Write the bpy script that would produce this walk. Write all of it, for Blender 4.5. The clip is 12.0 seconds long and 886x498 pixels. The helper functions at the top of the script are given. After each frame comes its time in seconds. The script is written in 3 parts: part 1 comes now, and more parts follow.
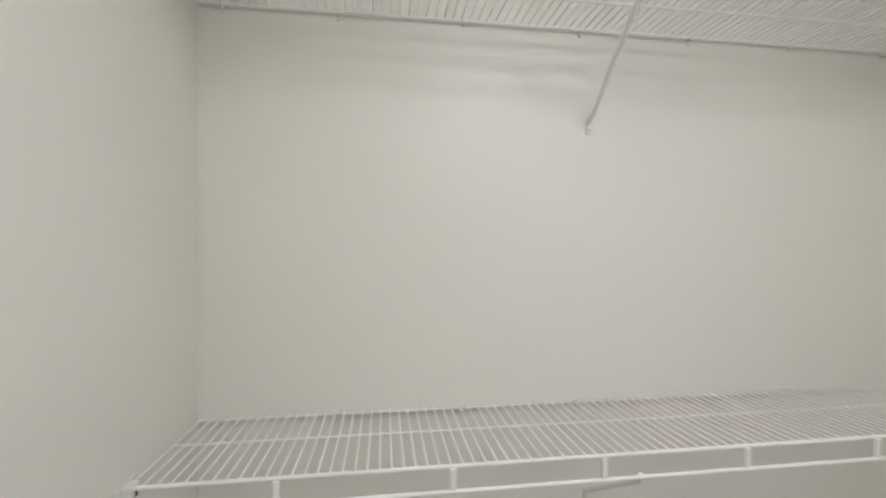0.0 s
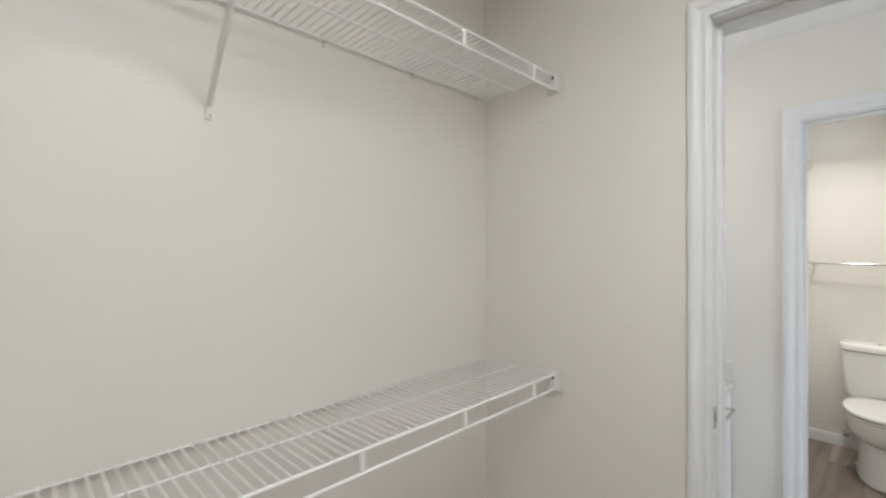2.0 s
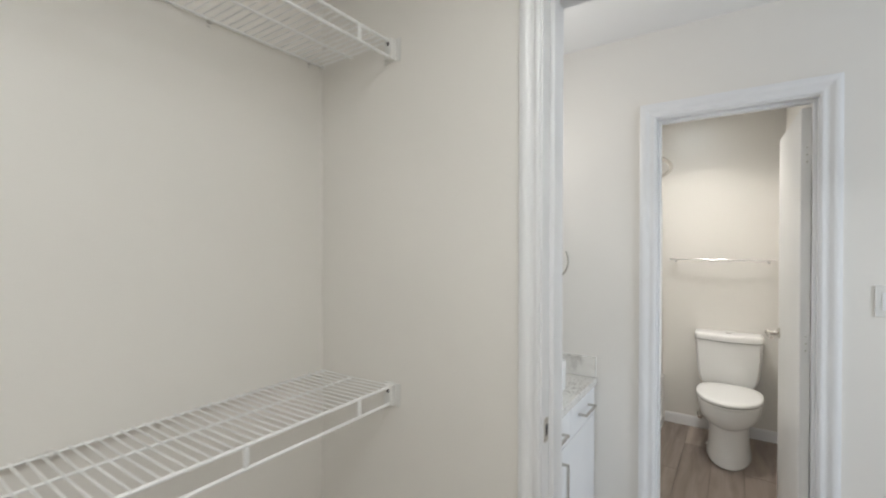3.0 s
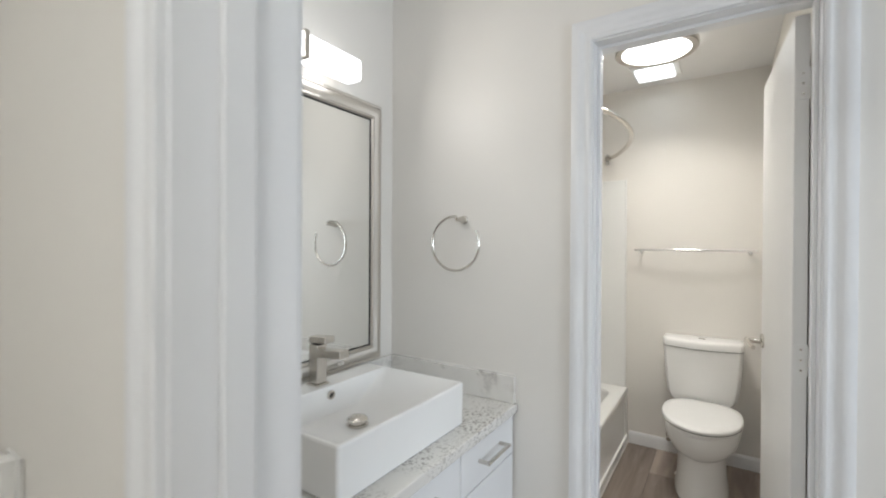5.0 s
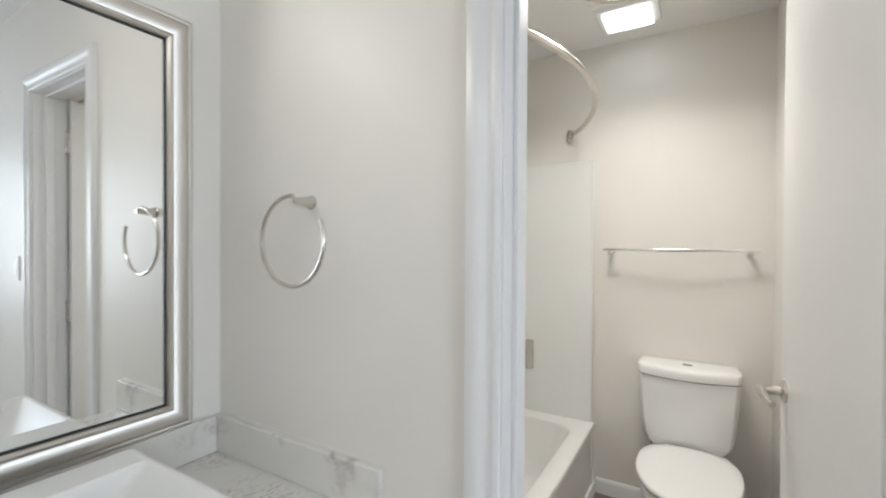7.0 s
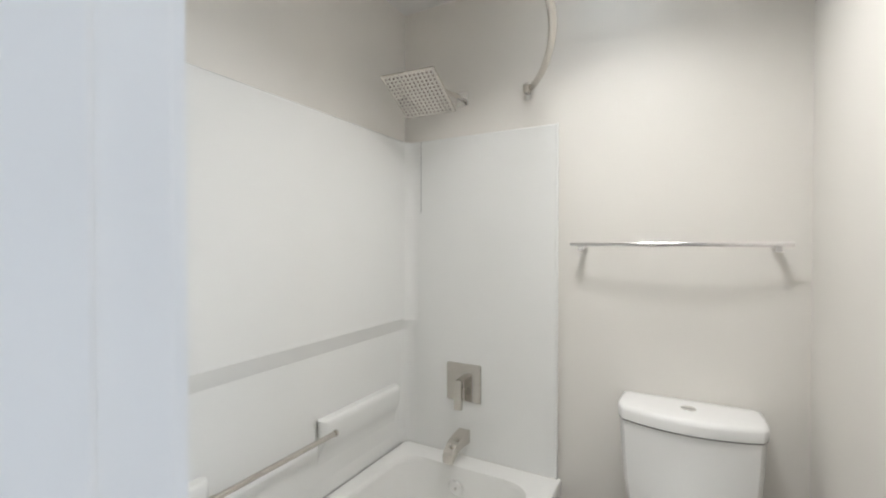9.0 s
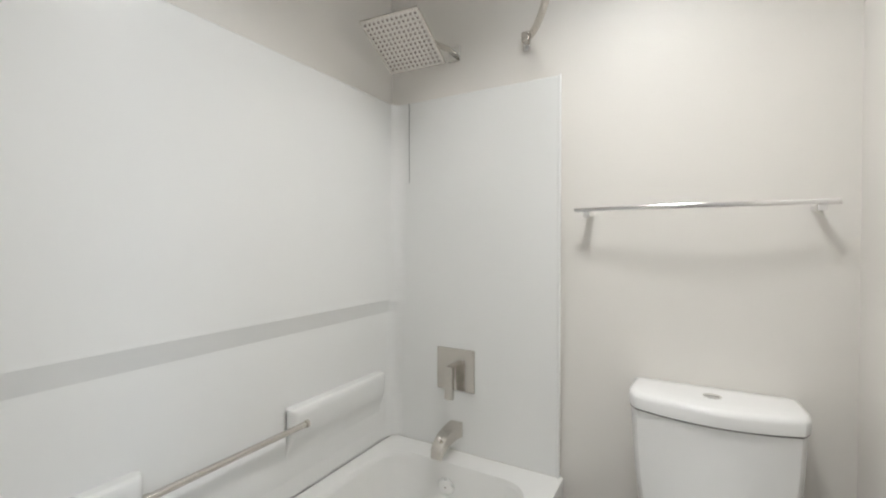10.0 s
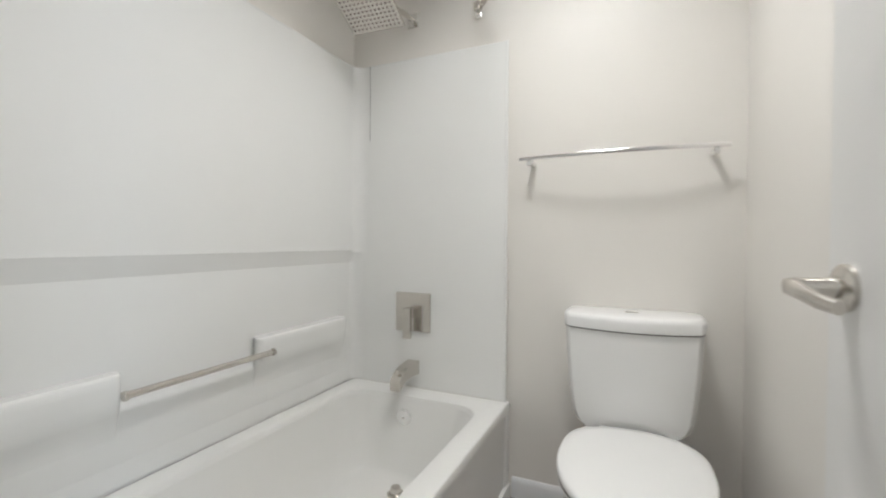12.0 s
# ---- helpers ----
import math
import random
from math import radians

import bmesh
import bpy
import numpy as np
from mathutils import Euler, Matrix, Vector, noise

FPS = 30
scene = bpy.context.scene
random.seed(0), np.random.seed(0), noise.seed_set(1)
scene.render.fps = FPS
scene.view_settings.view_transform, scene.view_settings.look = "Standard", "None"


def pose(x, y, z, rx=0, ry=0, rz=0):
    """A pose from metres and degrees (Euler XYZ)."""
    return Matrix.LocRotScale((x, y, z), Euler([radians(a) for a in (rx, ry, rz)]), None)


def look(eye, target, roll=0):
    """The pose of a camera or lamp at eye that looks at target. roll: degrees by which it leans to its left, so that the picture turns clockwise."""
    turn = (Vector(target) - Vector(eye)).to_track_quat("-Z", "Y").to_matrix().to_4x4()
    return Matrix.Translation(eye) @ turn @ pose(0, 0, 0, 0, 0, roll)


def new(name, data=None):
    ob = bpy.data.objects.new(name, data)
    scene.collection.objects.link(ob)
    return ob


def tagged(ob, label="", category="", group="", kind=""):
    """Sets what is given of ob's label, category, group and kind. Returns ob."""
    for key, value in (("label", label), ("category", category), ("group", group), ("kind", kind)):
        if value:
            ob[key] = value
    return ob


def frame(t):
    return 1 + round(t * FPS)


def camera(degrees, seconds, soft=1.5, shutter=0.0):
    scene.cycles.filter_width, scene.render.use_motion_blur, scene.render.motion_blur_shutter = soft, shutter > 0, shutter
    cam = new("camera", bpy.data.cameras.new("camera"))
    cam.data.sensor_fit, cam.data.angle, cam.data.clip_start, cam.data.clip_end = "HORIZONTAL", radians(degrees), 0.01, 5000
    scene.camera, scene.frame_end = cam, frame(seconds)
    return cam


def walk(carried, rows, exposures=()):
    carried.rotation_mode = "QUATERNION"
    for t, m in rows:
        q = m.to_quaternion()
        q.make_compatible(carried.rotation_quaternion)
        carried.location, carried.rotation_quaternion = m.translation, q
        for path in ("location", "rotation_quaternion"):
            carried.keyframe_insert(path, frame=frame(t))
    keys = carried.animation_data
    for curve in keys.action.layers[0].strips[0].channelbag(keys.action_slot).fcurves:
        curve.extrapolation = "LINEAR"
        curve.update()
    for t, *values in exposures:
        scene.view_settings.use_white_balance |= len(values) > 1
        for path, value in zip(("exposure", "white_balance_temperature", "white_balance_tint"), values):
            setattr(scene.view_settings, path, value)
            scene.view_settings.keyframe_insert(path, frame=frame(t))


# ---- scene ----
cam = camera(91.4, 12.0, soft=2.0, shutter=0.4)
PATH = [
    (0, (-0.116, -0.084, 1.444), (0.154, 1.898, 1.422), 0.3),
    (0.5, (-0.18, -0.087, 1.441), (0.513, 1.789, 1.424), 0.3),
    (1, (-0.106, -0.067, 1.444), (0.89, 1.667, 1.441), 0.2),
    (1.5, (-0.013, -0.043, 1.449), (1.216, 1.535, 1.449), 0.1),
    (2, (0.118, -0.044, 1.45), (1.525, 1.378, 1.448), -0.1),
    (2.5, (0.265, -0.076, 1.447), (1.829, 1.171, 1.442), -0.1),
    (3, (0.448, -0.11, 1.438), (2.1, 1.017, 1.423), 0.1),
    (3.2, (0.528, -0.121, 1.43), (2.189, 0.994, 1.418), 0.2),
    (4.8, (1.132, -0.164, 1.352), (2.807, 0.927, 1.34), 0.2),
    (5, (1.206, -0.158, 1.35), (2.884, 0.929, 1.338), 0.3),
    (5.5, (1.373, -0.16, 1.337), (3.057, 0.919, 1.327), 0.3),
    (6, (1.557, -0.16, 1.33), (3.249, 0.906, 1.317), 0.3),
    (6.5, (1.74, -0.138, 1.336), (3.444, 0.91, 1.317), 0.3),
    (7, (1.954, -0.101, 1.356), (3.672, 0.922, 1.335), 0.3),
    (7.5, (2.179, -0.1, 1.357), (3.917, 0.888, 1.334), 0.2),
    (9.5, (2.777, -0.011, 1.307), (4.526, 0.958, 1.282), 0.0),
    (10, (2.87, 0.003, 1.227), (4.605, 0.996, 1.195), -0.0),
    (10.5, (2.925, 0.014, 1.138), (4.656, 1.014, 1.103), 0.0),
    (11, (2.908, 0.003, 1.066), (4.641, 1.0, 1.031), 0.1),
    (11.5, (2.835, -0.02, 1.019), (4.584, 0.949, 0.983), 0.3),
    (12, (2.737, -0.068, 1.021), (4.562, 0.751, 0.988), 0.3),
]
walk(cam, [(t, look(eye, target, roll)) for t, eye, target, roll in PATH],
     exposures=[(0, 0.0, 6500, 10), (7.7, 0.0, 6500, 10), (9.3, 0.0, 6180, 10), (12, 0.0, 6180, 10)])

# ---- light ----
world = bpy.data.worlds.new("sky")
scene.world = world
world.use_nodes = True
sky = world.node_tree.nodes.new("ShaderNodeTexSky")
sky.sky_type, sky.sun_disc = "NISHITA", False
sky.sun_elevation, sky.sun_rotation = radians(35), radians(250)
world.node_tree.nodes["Background"].inputs["Strength"].default_value = 0.12
world.node_tree.links.new(sky.outputs["Color"], world.node_tree.nodes["Background"].inputs["Color"])


def lamp(name, size, size_y, power, colour, m, shape="RECTANGLE", spread=180):
    data = bpy.data.lights.new(name, "AREA")
    data.shape, data.size, data.size_y, data.energy, data.color, data.spread = shape, size, size_y, power, colour, radians(spread)
    ob = new(name, data)
    ob.matrix_world = m
    return ob


WARM, SOFT, COOL, DAY = (1.0, 0.968, 0.912), (1.0, 0.975, 0.930), (0.72, 0.87, 1.0), (0.78, 0.885, 1.0)
lamp("closet_lamp", 0.42, 0.42, 9.2, (0.943, 0.985, 0.993), pose(0.40, -0.22, 2.335), "DISK")
lamp("vanity_lamp", 0.48, 0.07, 2.5, SOFT, look((2.10, 0.918, 1.972), (2.10, 0.0, 1.80)))
lamp("bath_lamp", 0.34, 0.34, 8.8, WARM, pose(3.71, 0.145, 2.363), "DISK", 139)
lamp("fan_lamp", 0.17, 0.20, 0.20, COOL, pose(4.135, 0.20, 2.400))
lamp("daylight", 1.4, 1.2, 50, DAY, look((1.45, -3.02, 1.5), (1.8, 0.0, 1.2)))

# ---- materials ----


def shader(name):
    mat = bpy.data.materials.new(name)
    mat.use_nodes = True
    return mat, mat.node_tree.nodes, mat.node_tree.links, mat.node_tree.nodes["Principled BSDF"]


def surface(name, colour, rough=0.5, metal=0.0, vary=0.05, scale=3.0, grain=0.0, grain_scale=200.0, coat=0.0, stretch=(1, 1, 1)):
    """Paint, enamel or metal: broad unevenness in colour and gloss, fine relief."""
    mat, nodes, links, base = shader(name)
    where = nodes.new("ShaderNodeTexCoord")
    place = nodes.new("ShaderNodeMapping")
    place.inputs["Scale"].default_value = stretch
    links.new(where.outputs["Object"], place.inputs["Vector"])
    broad = nodes.new("ShaderNodeTexNoise")
    broad.inputs["Scale"].default_value, broad.inputs["Detail"].default_value = scale, 5
    links.new(place.outputs["Vector"], broad.inputs["Vector"])
    ramp = nodes.new("ShaderNodeValToRGB")
    ramp.color_ramp.elements[0].position, ramp.color_ramp.elements[1].position = 0.3, 0.7
    ramp.color_ramp.elements[0].color = (*[c * (1 - vary) for c in colour], 1)
    ramp.color_ramp.elements[1].color = (*[min(1, c * (1 + vary)) for c in colour], 1)
    links.new(broad.outputs["Fac"], ramp.inputs["Fac"])
    links.new(ramp.outputs["Color"], base.inputs["Base Color"])
    gloss = nodes.new("ShaderNodeMapRange")
    gloss.inputs["To Min"].default_value, gloss.inputs["To Max"].default_value = max(0.02, rough * 0.85), min(1, rough * 1.15)
    links.new(broad.outputs["Fac"], gloss.inputs["Value"])
    links.new(gloss.outputs["Result"], base.inputs["Roughness"])
    base.inputs["Metallic"].default_value = metal
    base.inputs["Coat Weight"].default_value = coat
    base.inputs["Coat Roughness"].default_value = 0.16
    if grain:
        fine = nodes.new("ShaderNodeTexNoise")
        fine.inputs["Scale"].default_value, fine.inputs["Detail"].default_value = grain_scale, 3
        links.new(place.outputs["Vector"], fine.inputs["Vector"])
        bump = nodes.new("ShaderNodeBump")
        bump.inputs["Strength"].default_value, bump.inputs["Distance"].default_value = grain, 0.002
        links.new(fine.outputs["Fac"], bump.inputs["Height"])
        links.new(bump.outputs["Normal"], base.inputs["Normal"])
    return mat


def glow(name, colour, strength):
    mat, nodes, links, base = shader(name)
    base.inputs["Base Color"].default_value = (0.85, 0.85, 0.83, 1)
    base.inputs["Emission Color"].default_value = (*colour, 1)
    base.inputs["Emission Strength"].default_value = strength
    return mat


def plank_wood():
    mat, nodes, links, base = shader("vinyl_plank")
    where = nodes.new("ShaderNodeTexCoord")
    own = nodes.new("ShaderNodeObjectInfo")
    shift = nodes.new("ShaderNodeVectorMath")
    shift.operation = "MULTIPLY_ADD"
    shift.inputs[1].default_value = (1, 1, 1)
    links.new(where.outputs["Object"], shift.inputs[0])
    many = nodes.new("ShaderNodeMath")
    many.operation, many.inputs[1].default_value = "MULTIPLY", 37.0
    links.new(own.outputs["Random"], many.inputs[0])
    links.new(many.outputs[0], shift.inputs[2])
    place = nodes.new("ShaderNodeMapping")
    place.inputs["Scale"].default_value = (1.1, 9, 1)
    links.new(shift.outputs["Vector"], place.inputs["Vector"])
    grain = nodes.new("ShaderNodeTexNoise")
    grain.inputs["Scale"].default_value, grain.inputs["Detail"].default_value, grain.inputs["Distortion"].default_value = 1.5, 6, 0.8
    links.new(place.outputs["Vector"], grain.inputs["Vector"])
    ramp = nodes.new("ShaderNodeValToRGB")
    e = ramp.color_ramp.elements
    e[0].position, e[0].color = 0.28, (0.165, 0.129, 0.108, 1)
    e[1].position, e[1].color = 0.75, (0.375, 0.309, 0.263, 1)
    mid = e.new(0.52)
    mid.color = (0.275, 0.222, 0.188, 1)
    links.new(grain.outputs["Fac"], ramp.inputs["Fac"])
    tone = nodes.new("ShaderNodeHueSaturation")
    level = nodes.new("ShaderNodeMapRange")
    level.inputs["To Min"].default_value, level.inputs["To Max"].default_value = 0.82, 1.20
    links.new(own.outputs["Random"], level.inputs["Value"])
    links.new(level.outputs["Result"], tone.inputs["Value"])
    links.new(ramp.outputs["Color"], tone.inputs["Color"])
    links.new(tone.outputs["Color"], base.inputs["Base Color"])
    base.inputs["Roughness"].default_value = 0.42
    bump = nodes.new("ShaderNodeBump")
    bump.inputs["Strength"].default_value, bump.inputs["Distance"].default_value = 0.25, 0.001
    links.new(grain.outputs["Fac"], bump.inputs["Height"])
    links.new(bump.outputs["Normal"], base.inputs["Normal"])
    return mat


def veined_stone(name, low, high, speck_size):
    """Off-white stone with grey-brown drifting veins and speckled clusters."""
    mat, nodes, links, base = shader(name)
    where = nodes.new("ShaderNodeTexCoord")
    drift = nodes.new("ShaderNodeTexNoise")
    drift.inputs["Scale"].default_value, drift.inputs["Detail"].default_value = 3.5, 4
    links.new(where.outputs["Object"], drift.inputs["Vector"])
    push = nodes.new("ShaderNodeVectorMath")
    push.operation, push.inputs[1].default_value = "MULTIPLY_ADD", (0.16, 0.16, 0.16)
    links.new(drift.outputs["Color"], push.inputs[0])
    links.new(where.outputs["Object"], push.inputs[2])
    vein = nodes.new("ShaderNodeTexNoise")
    vein.inputs["Scale"].default_value, vein.inputs["Detail"].default_value, vein.inputs["Roughness"].default_value = 3.2, 8, 0.60
    links.new(push.outputs["Vector"], vein.inputs["Vector"])
    ramp = nodes.new("ShaderNodeValToRGB")
    e = ramp.color_ramp.elements
    e[0].position, e[0].color = 0.0, (0.62, 0.59, 0.54, 1)
    e[1].position, e[1].color = 1.0, (0.78, 0.76, 0.72, 1)
    for at, c in ((0.44, (0.76, 0.74, 0.70)), (0.48, (0.62, 0.59, 0.55)), (0.497, (0.36, 0.33, 0.31)), (0.51, (0.68, 0.65, 0.61)), (0.56, (0.80, 0.78, 0.74))):
        e.new(at).color = (*c, 1)
    links.new(vein.outputs["Fac"], ramp.inputs["Fac"])
    area = nodes.new("ShaderNodeTexNoise")
    area.inputs["Scale"].default_value, area.inputs["Detail"].default_value = 4.0, 3
    links.new(where.outputs["Object"], area.inputs["Vector"])
    mask = nodes.new("ShaderNodeMapRange")
    mask.inputs["From Min"].default_value, mask.inputs["From Max"].default_value = 0.50, 0.66
    links.new(area.outputs["Fac"], mask.inputs["Value"])
    speck = nodes.new("ShaderNodeTexNoise")
    speck.inputs["Scale"].default_value, speck.inputs["Detail"].default_value = speck_size, 6
    links.new(push.outputs["Vector"], speck.inputs["Vector"])
    dots = nodes.new("ShaderNodeMapRange")
    dots.inputs["From Min"].default_value, dots.inputs["From Max"].default_value = 0.51, 0.61
    links.new(speck.outputs["Fac"], dots.inputs["Value"])
    patch = nodes.new("ShaderNodeMapRange")
    patch.inputs["From Min"].default_value, patch.inputs["From Max"].default_value = low, high
    links.new(area.outputs["Fac"], patch.inputs["Value"])
    both = nodes.new("ShaderNodeMath")
    both.operation = "MULTIPLY"
    links.new(patch.outputs["Result"], both.inputs[0])
    links.new(dots.outputs["Result"], both.inputs[1])
    soft = nodes.new("ShaderNodeMix")
    soft.data_type = "RGBA"
    soft.inputs["A"].default_value = (0.76, 0.74, 0.70, 1)
    links.new(mask.outputs["Result"], soft.inputs["Factor"])
    links.new(ramp.outputs["Color"], soft.inputs["B"])
    mix = nodes.new("ShaderNodeMix")
    mix.data_type = "RGBA"
    mix.inputs["B"].default_value = (0.36, 0.33, 0.30, 1)
    links.new(both.outputs[0], mix.inputs["Factor"])
    links.new(soft.outputs["Result"], mix.inputs["A"])
    links.new(mix.outputs["Result"], base.inputs["Base Color"])
    base.inputs["Roughness"].default_value = 0.22
    return mat


PAINT = surface("wall_paint", (0.818, 0.788, 0.740), 0.45, vary=0.02, scale=1.6, grain=0.10, grain_scale=90)
CEILING = surface("ceiling_paint", (0.88, 0.87, 0.855), 0.8, vary=0.02, scale=2, grain=0.35, grain_scale=60)
TRIM = surface("trim_paint", (0.827, 0.827, 0.832), 0.32, vary=0.02, scale=6, grain=0.05, grain_scale=120)
DOOR = surface("door_paint", (0.82, 0.81, 0.79), 0.38, vary=0.02, scale=4, grain=0.08, grain_scale=140)
VINYL = surface("white_vinyl_wire", (0.88, 0.875, 0.86), 0.35, vary=0.03, scale=8)
PLASTIC = surface("white_plastic", (0.78, 0.77, 0.74), 0.4, vary=0.03, scale=20)
ENAMEL = surface("tub_enamel", (0.88, 0.872, 0.845), 0.30, vary=0.012, scale=3, coat=0.1)
PANEL = surface("surround_panel", (0.87, 0.868, 0.848), 0.24, vary=0.012, scale=2.5, grain=0.03, grain_scale=30)
CERAMIC = surface("ceramic", (0.885, 0.878, 0.86), 0.22, vary=0.01, scale=4, coat=0.15)
CABINET = surface("cabinet_lacquer", (0.80, 0.80, 0.80), 0.30, vary=0.015, scale=5)
NICKEL = surface("brushed_nickel", (0.64, 0.61, 0.565), 0.25, 1.0, vary=0.04, scale=12, grain=0.05, grain_scale=300, stretch=(1, 1, 12))
CHROME = surface("polished_chrome", (0.86, 0.86, 0.85), 0.07, 1.0, vary=0.02, scale=15)
SILVER = surface("silver_frame", (0.70, 0.67, 0.63), 0.35, 1.0, vary=0.015, scale=4)
SATIN = surface("satin_steel", (0.80, 0.795, 0.79), 0.18, 1.0, vary=0.02, scale=12)
DARK = surface("dark_gap", (0.03, 0.028, 0.026), 0.6, vary=0.1)
# dark grey for the surround seam and for shade painted into the toilet gaps
GAP = surface("seam_and_shade_grey", (0.18, 0.17, 0.16), 0.6, vary=0.1)
CAULK = surface("caulk", (0.72, 0.70, 0.66), 0.5, vary=0.05, scale=30)
SUBFLOOR = surface("subfloor", (0.05, 0.042, 0.036), 0.7, vary=0.1)
PLANK = plank_wood()
STONE = veined_stone("veined_stone", 0.42, 0.60, 105)
SPLASH = veined_stone("veined_splash_stone", 0.60, 0.74, 48)
MIRROR = surface("mirror_silver", (0.93, 0.94, 0.93), 0.0, 1.0, vary=0.0)
MIRROR.node_tree.nodes["Principled BSDF"].inputs["Roughness"].default_value = 0.0
for link in list(MIRROR.node_tree.links):
    if link.to_socket.name == "Roughness":
        MIRROR.node_tree.links.remove(link)
GLOW_ROUND = glow("lit_round_diffuser", (1.0, 0.985, 0.955), 4.4)
GLOW_DOME = glow("lit_dome_diffuser", (0.955, 0.985, 0.985), 10.5)
GLOW_BAR = glow("lit_bar_diffuser", (0.98, 0.985, 1.0), 2.4)
GLOW_FAN = glow("lit_fan_lens", (0.88, 0.95, 1.0), 2.2)

# ---- mesh helpers ----


def finish(bm, angle=35):
    bmesh.ops.recalc_face_normals(bm, faces=bm.faces)
    for f in bm.faces:
        f.smooth = True
    for e in bm.edges:
        if len(e.link_faces) != 2 or e.calc_face_angle(0) > radians(angle):
            e.smooth = False
        else:
            a, b = sorted(f.calc_area() for f in e.link_faces)
            if b > 8 * a and e.calc_face_angle(0) > radians(12):
                e.smooth = False
    return bm


def mesh_of(name, bm, material):
    finish(bm)
    data = bpy.data.meshes.new(name)
    bm.to_mesh(data)
    bm.free()
    data.materials.append(material)
    return data


def solid(name, bm, material, label="", category="", kind="", group=""):
    return tagged(new(name, mesh_of(name, bm, material)), label, category, group, kind)


def thing(name, at, label, category, group="", rz=0):
    ob = new(name)
    ob.matrix_world = pose(*at, 0, 0, rz)
    ob.empty_display_size = 0.05
    return tagged(ob, label, category, group)


def part(name, bm, material, parent, label=""):
    """Links a bmesh, in the parent's own space, as one mesh under it."""
    ob = new(name, mesh_of(name, bm, material))
    ob.parent = parent
    return tagged(ob, label)


def box(x0, x1, y0, y1, z0, z1, bevel=0.0, segments=2, bm=None):
    own = bm if bm is not None else bmesh.new()
    made = bmesh.ops.create_cube(own, size=1, matrix=Matrix.Translation(((x0 + x1) / 2, (y0 + y1) / 2, (z0 + z1) / 2)) @ Matrix.Diagonal((x1 - x0, y1 - y0, z1 - z0, 1)))
    if bevel:
        edges = {e for v in made["verts"] for e in v.link_edges}
        bmesh.ops.bevel(own, geom=list(edges), offset=bevel, segments=segments, profile=0.5, affect="EDGES")
    return own


def tube(points, radius, sides=12, bm=None, closed=False):
    """A round bar along points."""
    own = bm if bm is not None else bmesh.new()
    points = [Vector(p) for p in points]
    rings, n = [], len(points)
    up = None
    for i, p in enumerate(points):
        a = points[(i - 1) % n] if closed or i else p
        b = points[(i + 1) % n] if closed or i < n - 1 else p
        d = (b - a).normalized()
        if up is None:
            up = Vector((0, 0, 1)) if abs(d.z) < 0.9 else Vector((1, 0, 0))
        side = d.cross(up).normalized()
        up = side.cross(d).normalized()
        r = radius[i] if isinstance(radius, (list, tuple)) else radius
        rings.append([own.verts.new(p + r * (side * math.cos(k * 2 * math.pi / sides) + up * math.sin(k * 2 * math.pi / sides))) for k in range(sides)])
    for i in range(n if closed else n - 1):
        a, b = rings[i], rings[(i + 1) % n]
        for k in range(sides):
            own.faces.new((a[k], a[(k + 1) % sides], b[(k + 1) % sides], b[k]))
    if not closed:
        own.faces.new(rings[0])
        own.faces.new(rings[-1])
    return own


def skin(rings, cap_first=True, cap_last=True):
    """Joins rings of equally many points into a closed body."""
    bm = bmesh.new()
    rows = [[bm.verts.new(p) for p in ring] for ring in rings]
    n = len(rows[0])
    for a, b in zip(rows, rows[1:]):
        for k in range(n):
            bm.faces.new((a[k], a[(k + 1) % n], b[(k + 1) % n], b[k]))
    if cap_first:
        bm.faces.new(rows[0])
    if cap_last:
        bm.faces.new(rows[-1])
    return bm


def round_rect(x0, x1, y0, y1, r, z, steps=6):
    r = min(r, (x1 - x0) / 2 - 1e-4, (y1 - y0) / 2 - 1e-4)
    out = []
    for cx, cy, a in ((x1 - r, y1 - r, 0), (x0 + r, y1 - r, 90), (x0 + r, y0 + r, 180), (x1 - r, y0 + r, 270)):
        for k in range(steps + 1):
            w = radians(a + 90 * k / steps)
            out.append((cx + r * math.cos(w), cy + r * math.sin(w), z))
    return out


def disc(radius_heights, sides=32, at=(0, 0, 0)):
    """A turned body about z from (radius, height) pairs."""
    return skin([[(at[0] + r * math.cos(2 * math.pi * k / sides), at[1] + r * math.sin(2 * math.pi * k / sides), at[2] + h) for k in range(sides)] for r, h in radius_heights])


def turned(bm, m):
    bm.transform(m)
    return bm


def sweep(profile, start, end):
    """A moulding of a closed profile (u, v) along the line from start to end, u and v being given as vectors with it."""
    (p, u, v), q = start, Vector(end)
    p = Vector(p)
    u, v = Vector(u), Vector(v)
    return skin([[p + u * a + v * b for a, b in profile], [q + u * a + v * b for a, b in profile]])


X_OUT = pose(0, 0, 0, 0, -90, 0)  # turns +z to -x
Y_OUT = pose(0, 0, 0, 90, 0, 0)   # turns +z to -y

# ---- the rooms ----
H = 2.44


def wall(name, boxes, material=PAINT, label="smooth greige painted plaster wall"):
    bm = bmesh.new()
    for b in boxes:
        box(*b, bm=bm)
    return solid(name, bm, material, label, "wall", "structure")


# closet
wall("wall_closet_north", [(-0.677, 1.40, 1.020, 1.14, 0, H)])
wall("wall_closet_west", [(-0.677, -0.557, -0.92, 1.020, 0, H)])
wall("wall_closet_south", [(-0.677, 1.40, -1.04, -0.92, 0, H)])
JN, JS, JH = 0.262, -0.50, 2.045       # closet opening
wall("wall_closet_east", [(1.40, 1.54, JN + 0.015, 1.17, 0, H), (1.40, 1.54, -1.04, JS - 0.015, 0, H), (1.40, 1.54, JS - 0.015, JN + 0.015, JH + 0.015, H)])
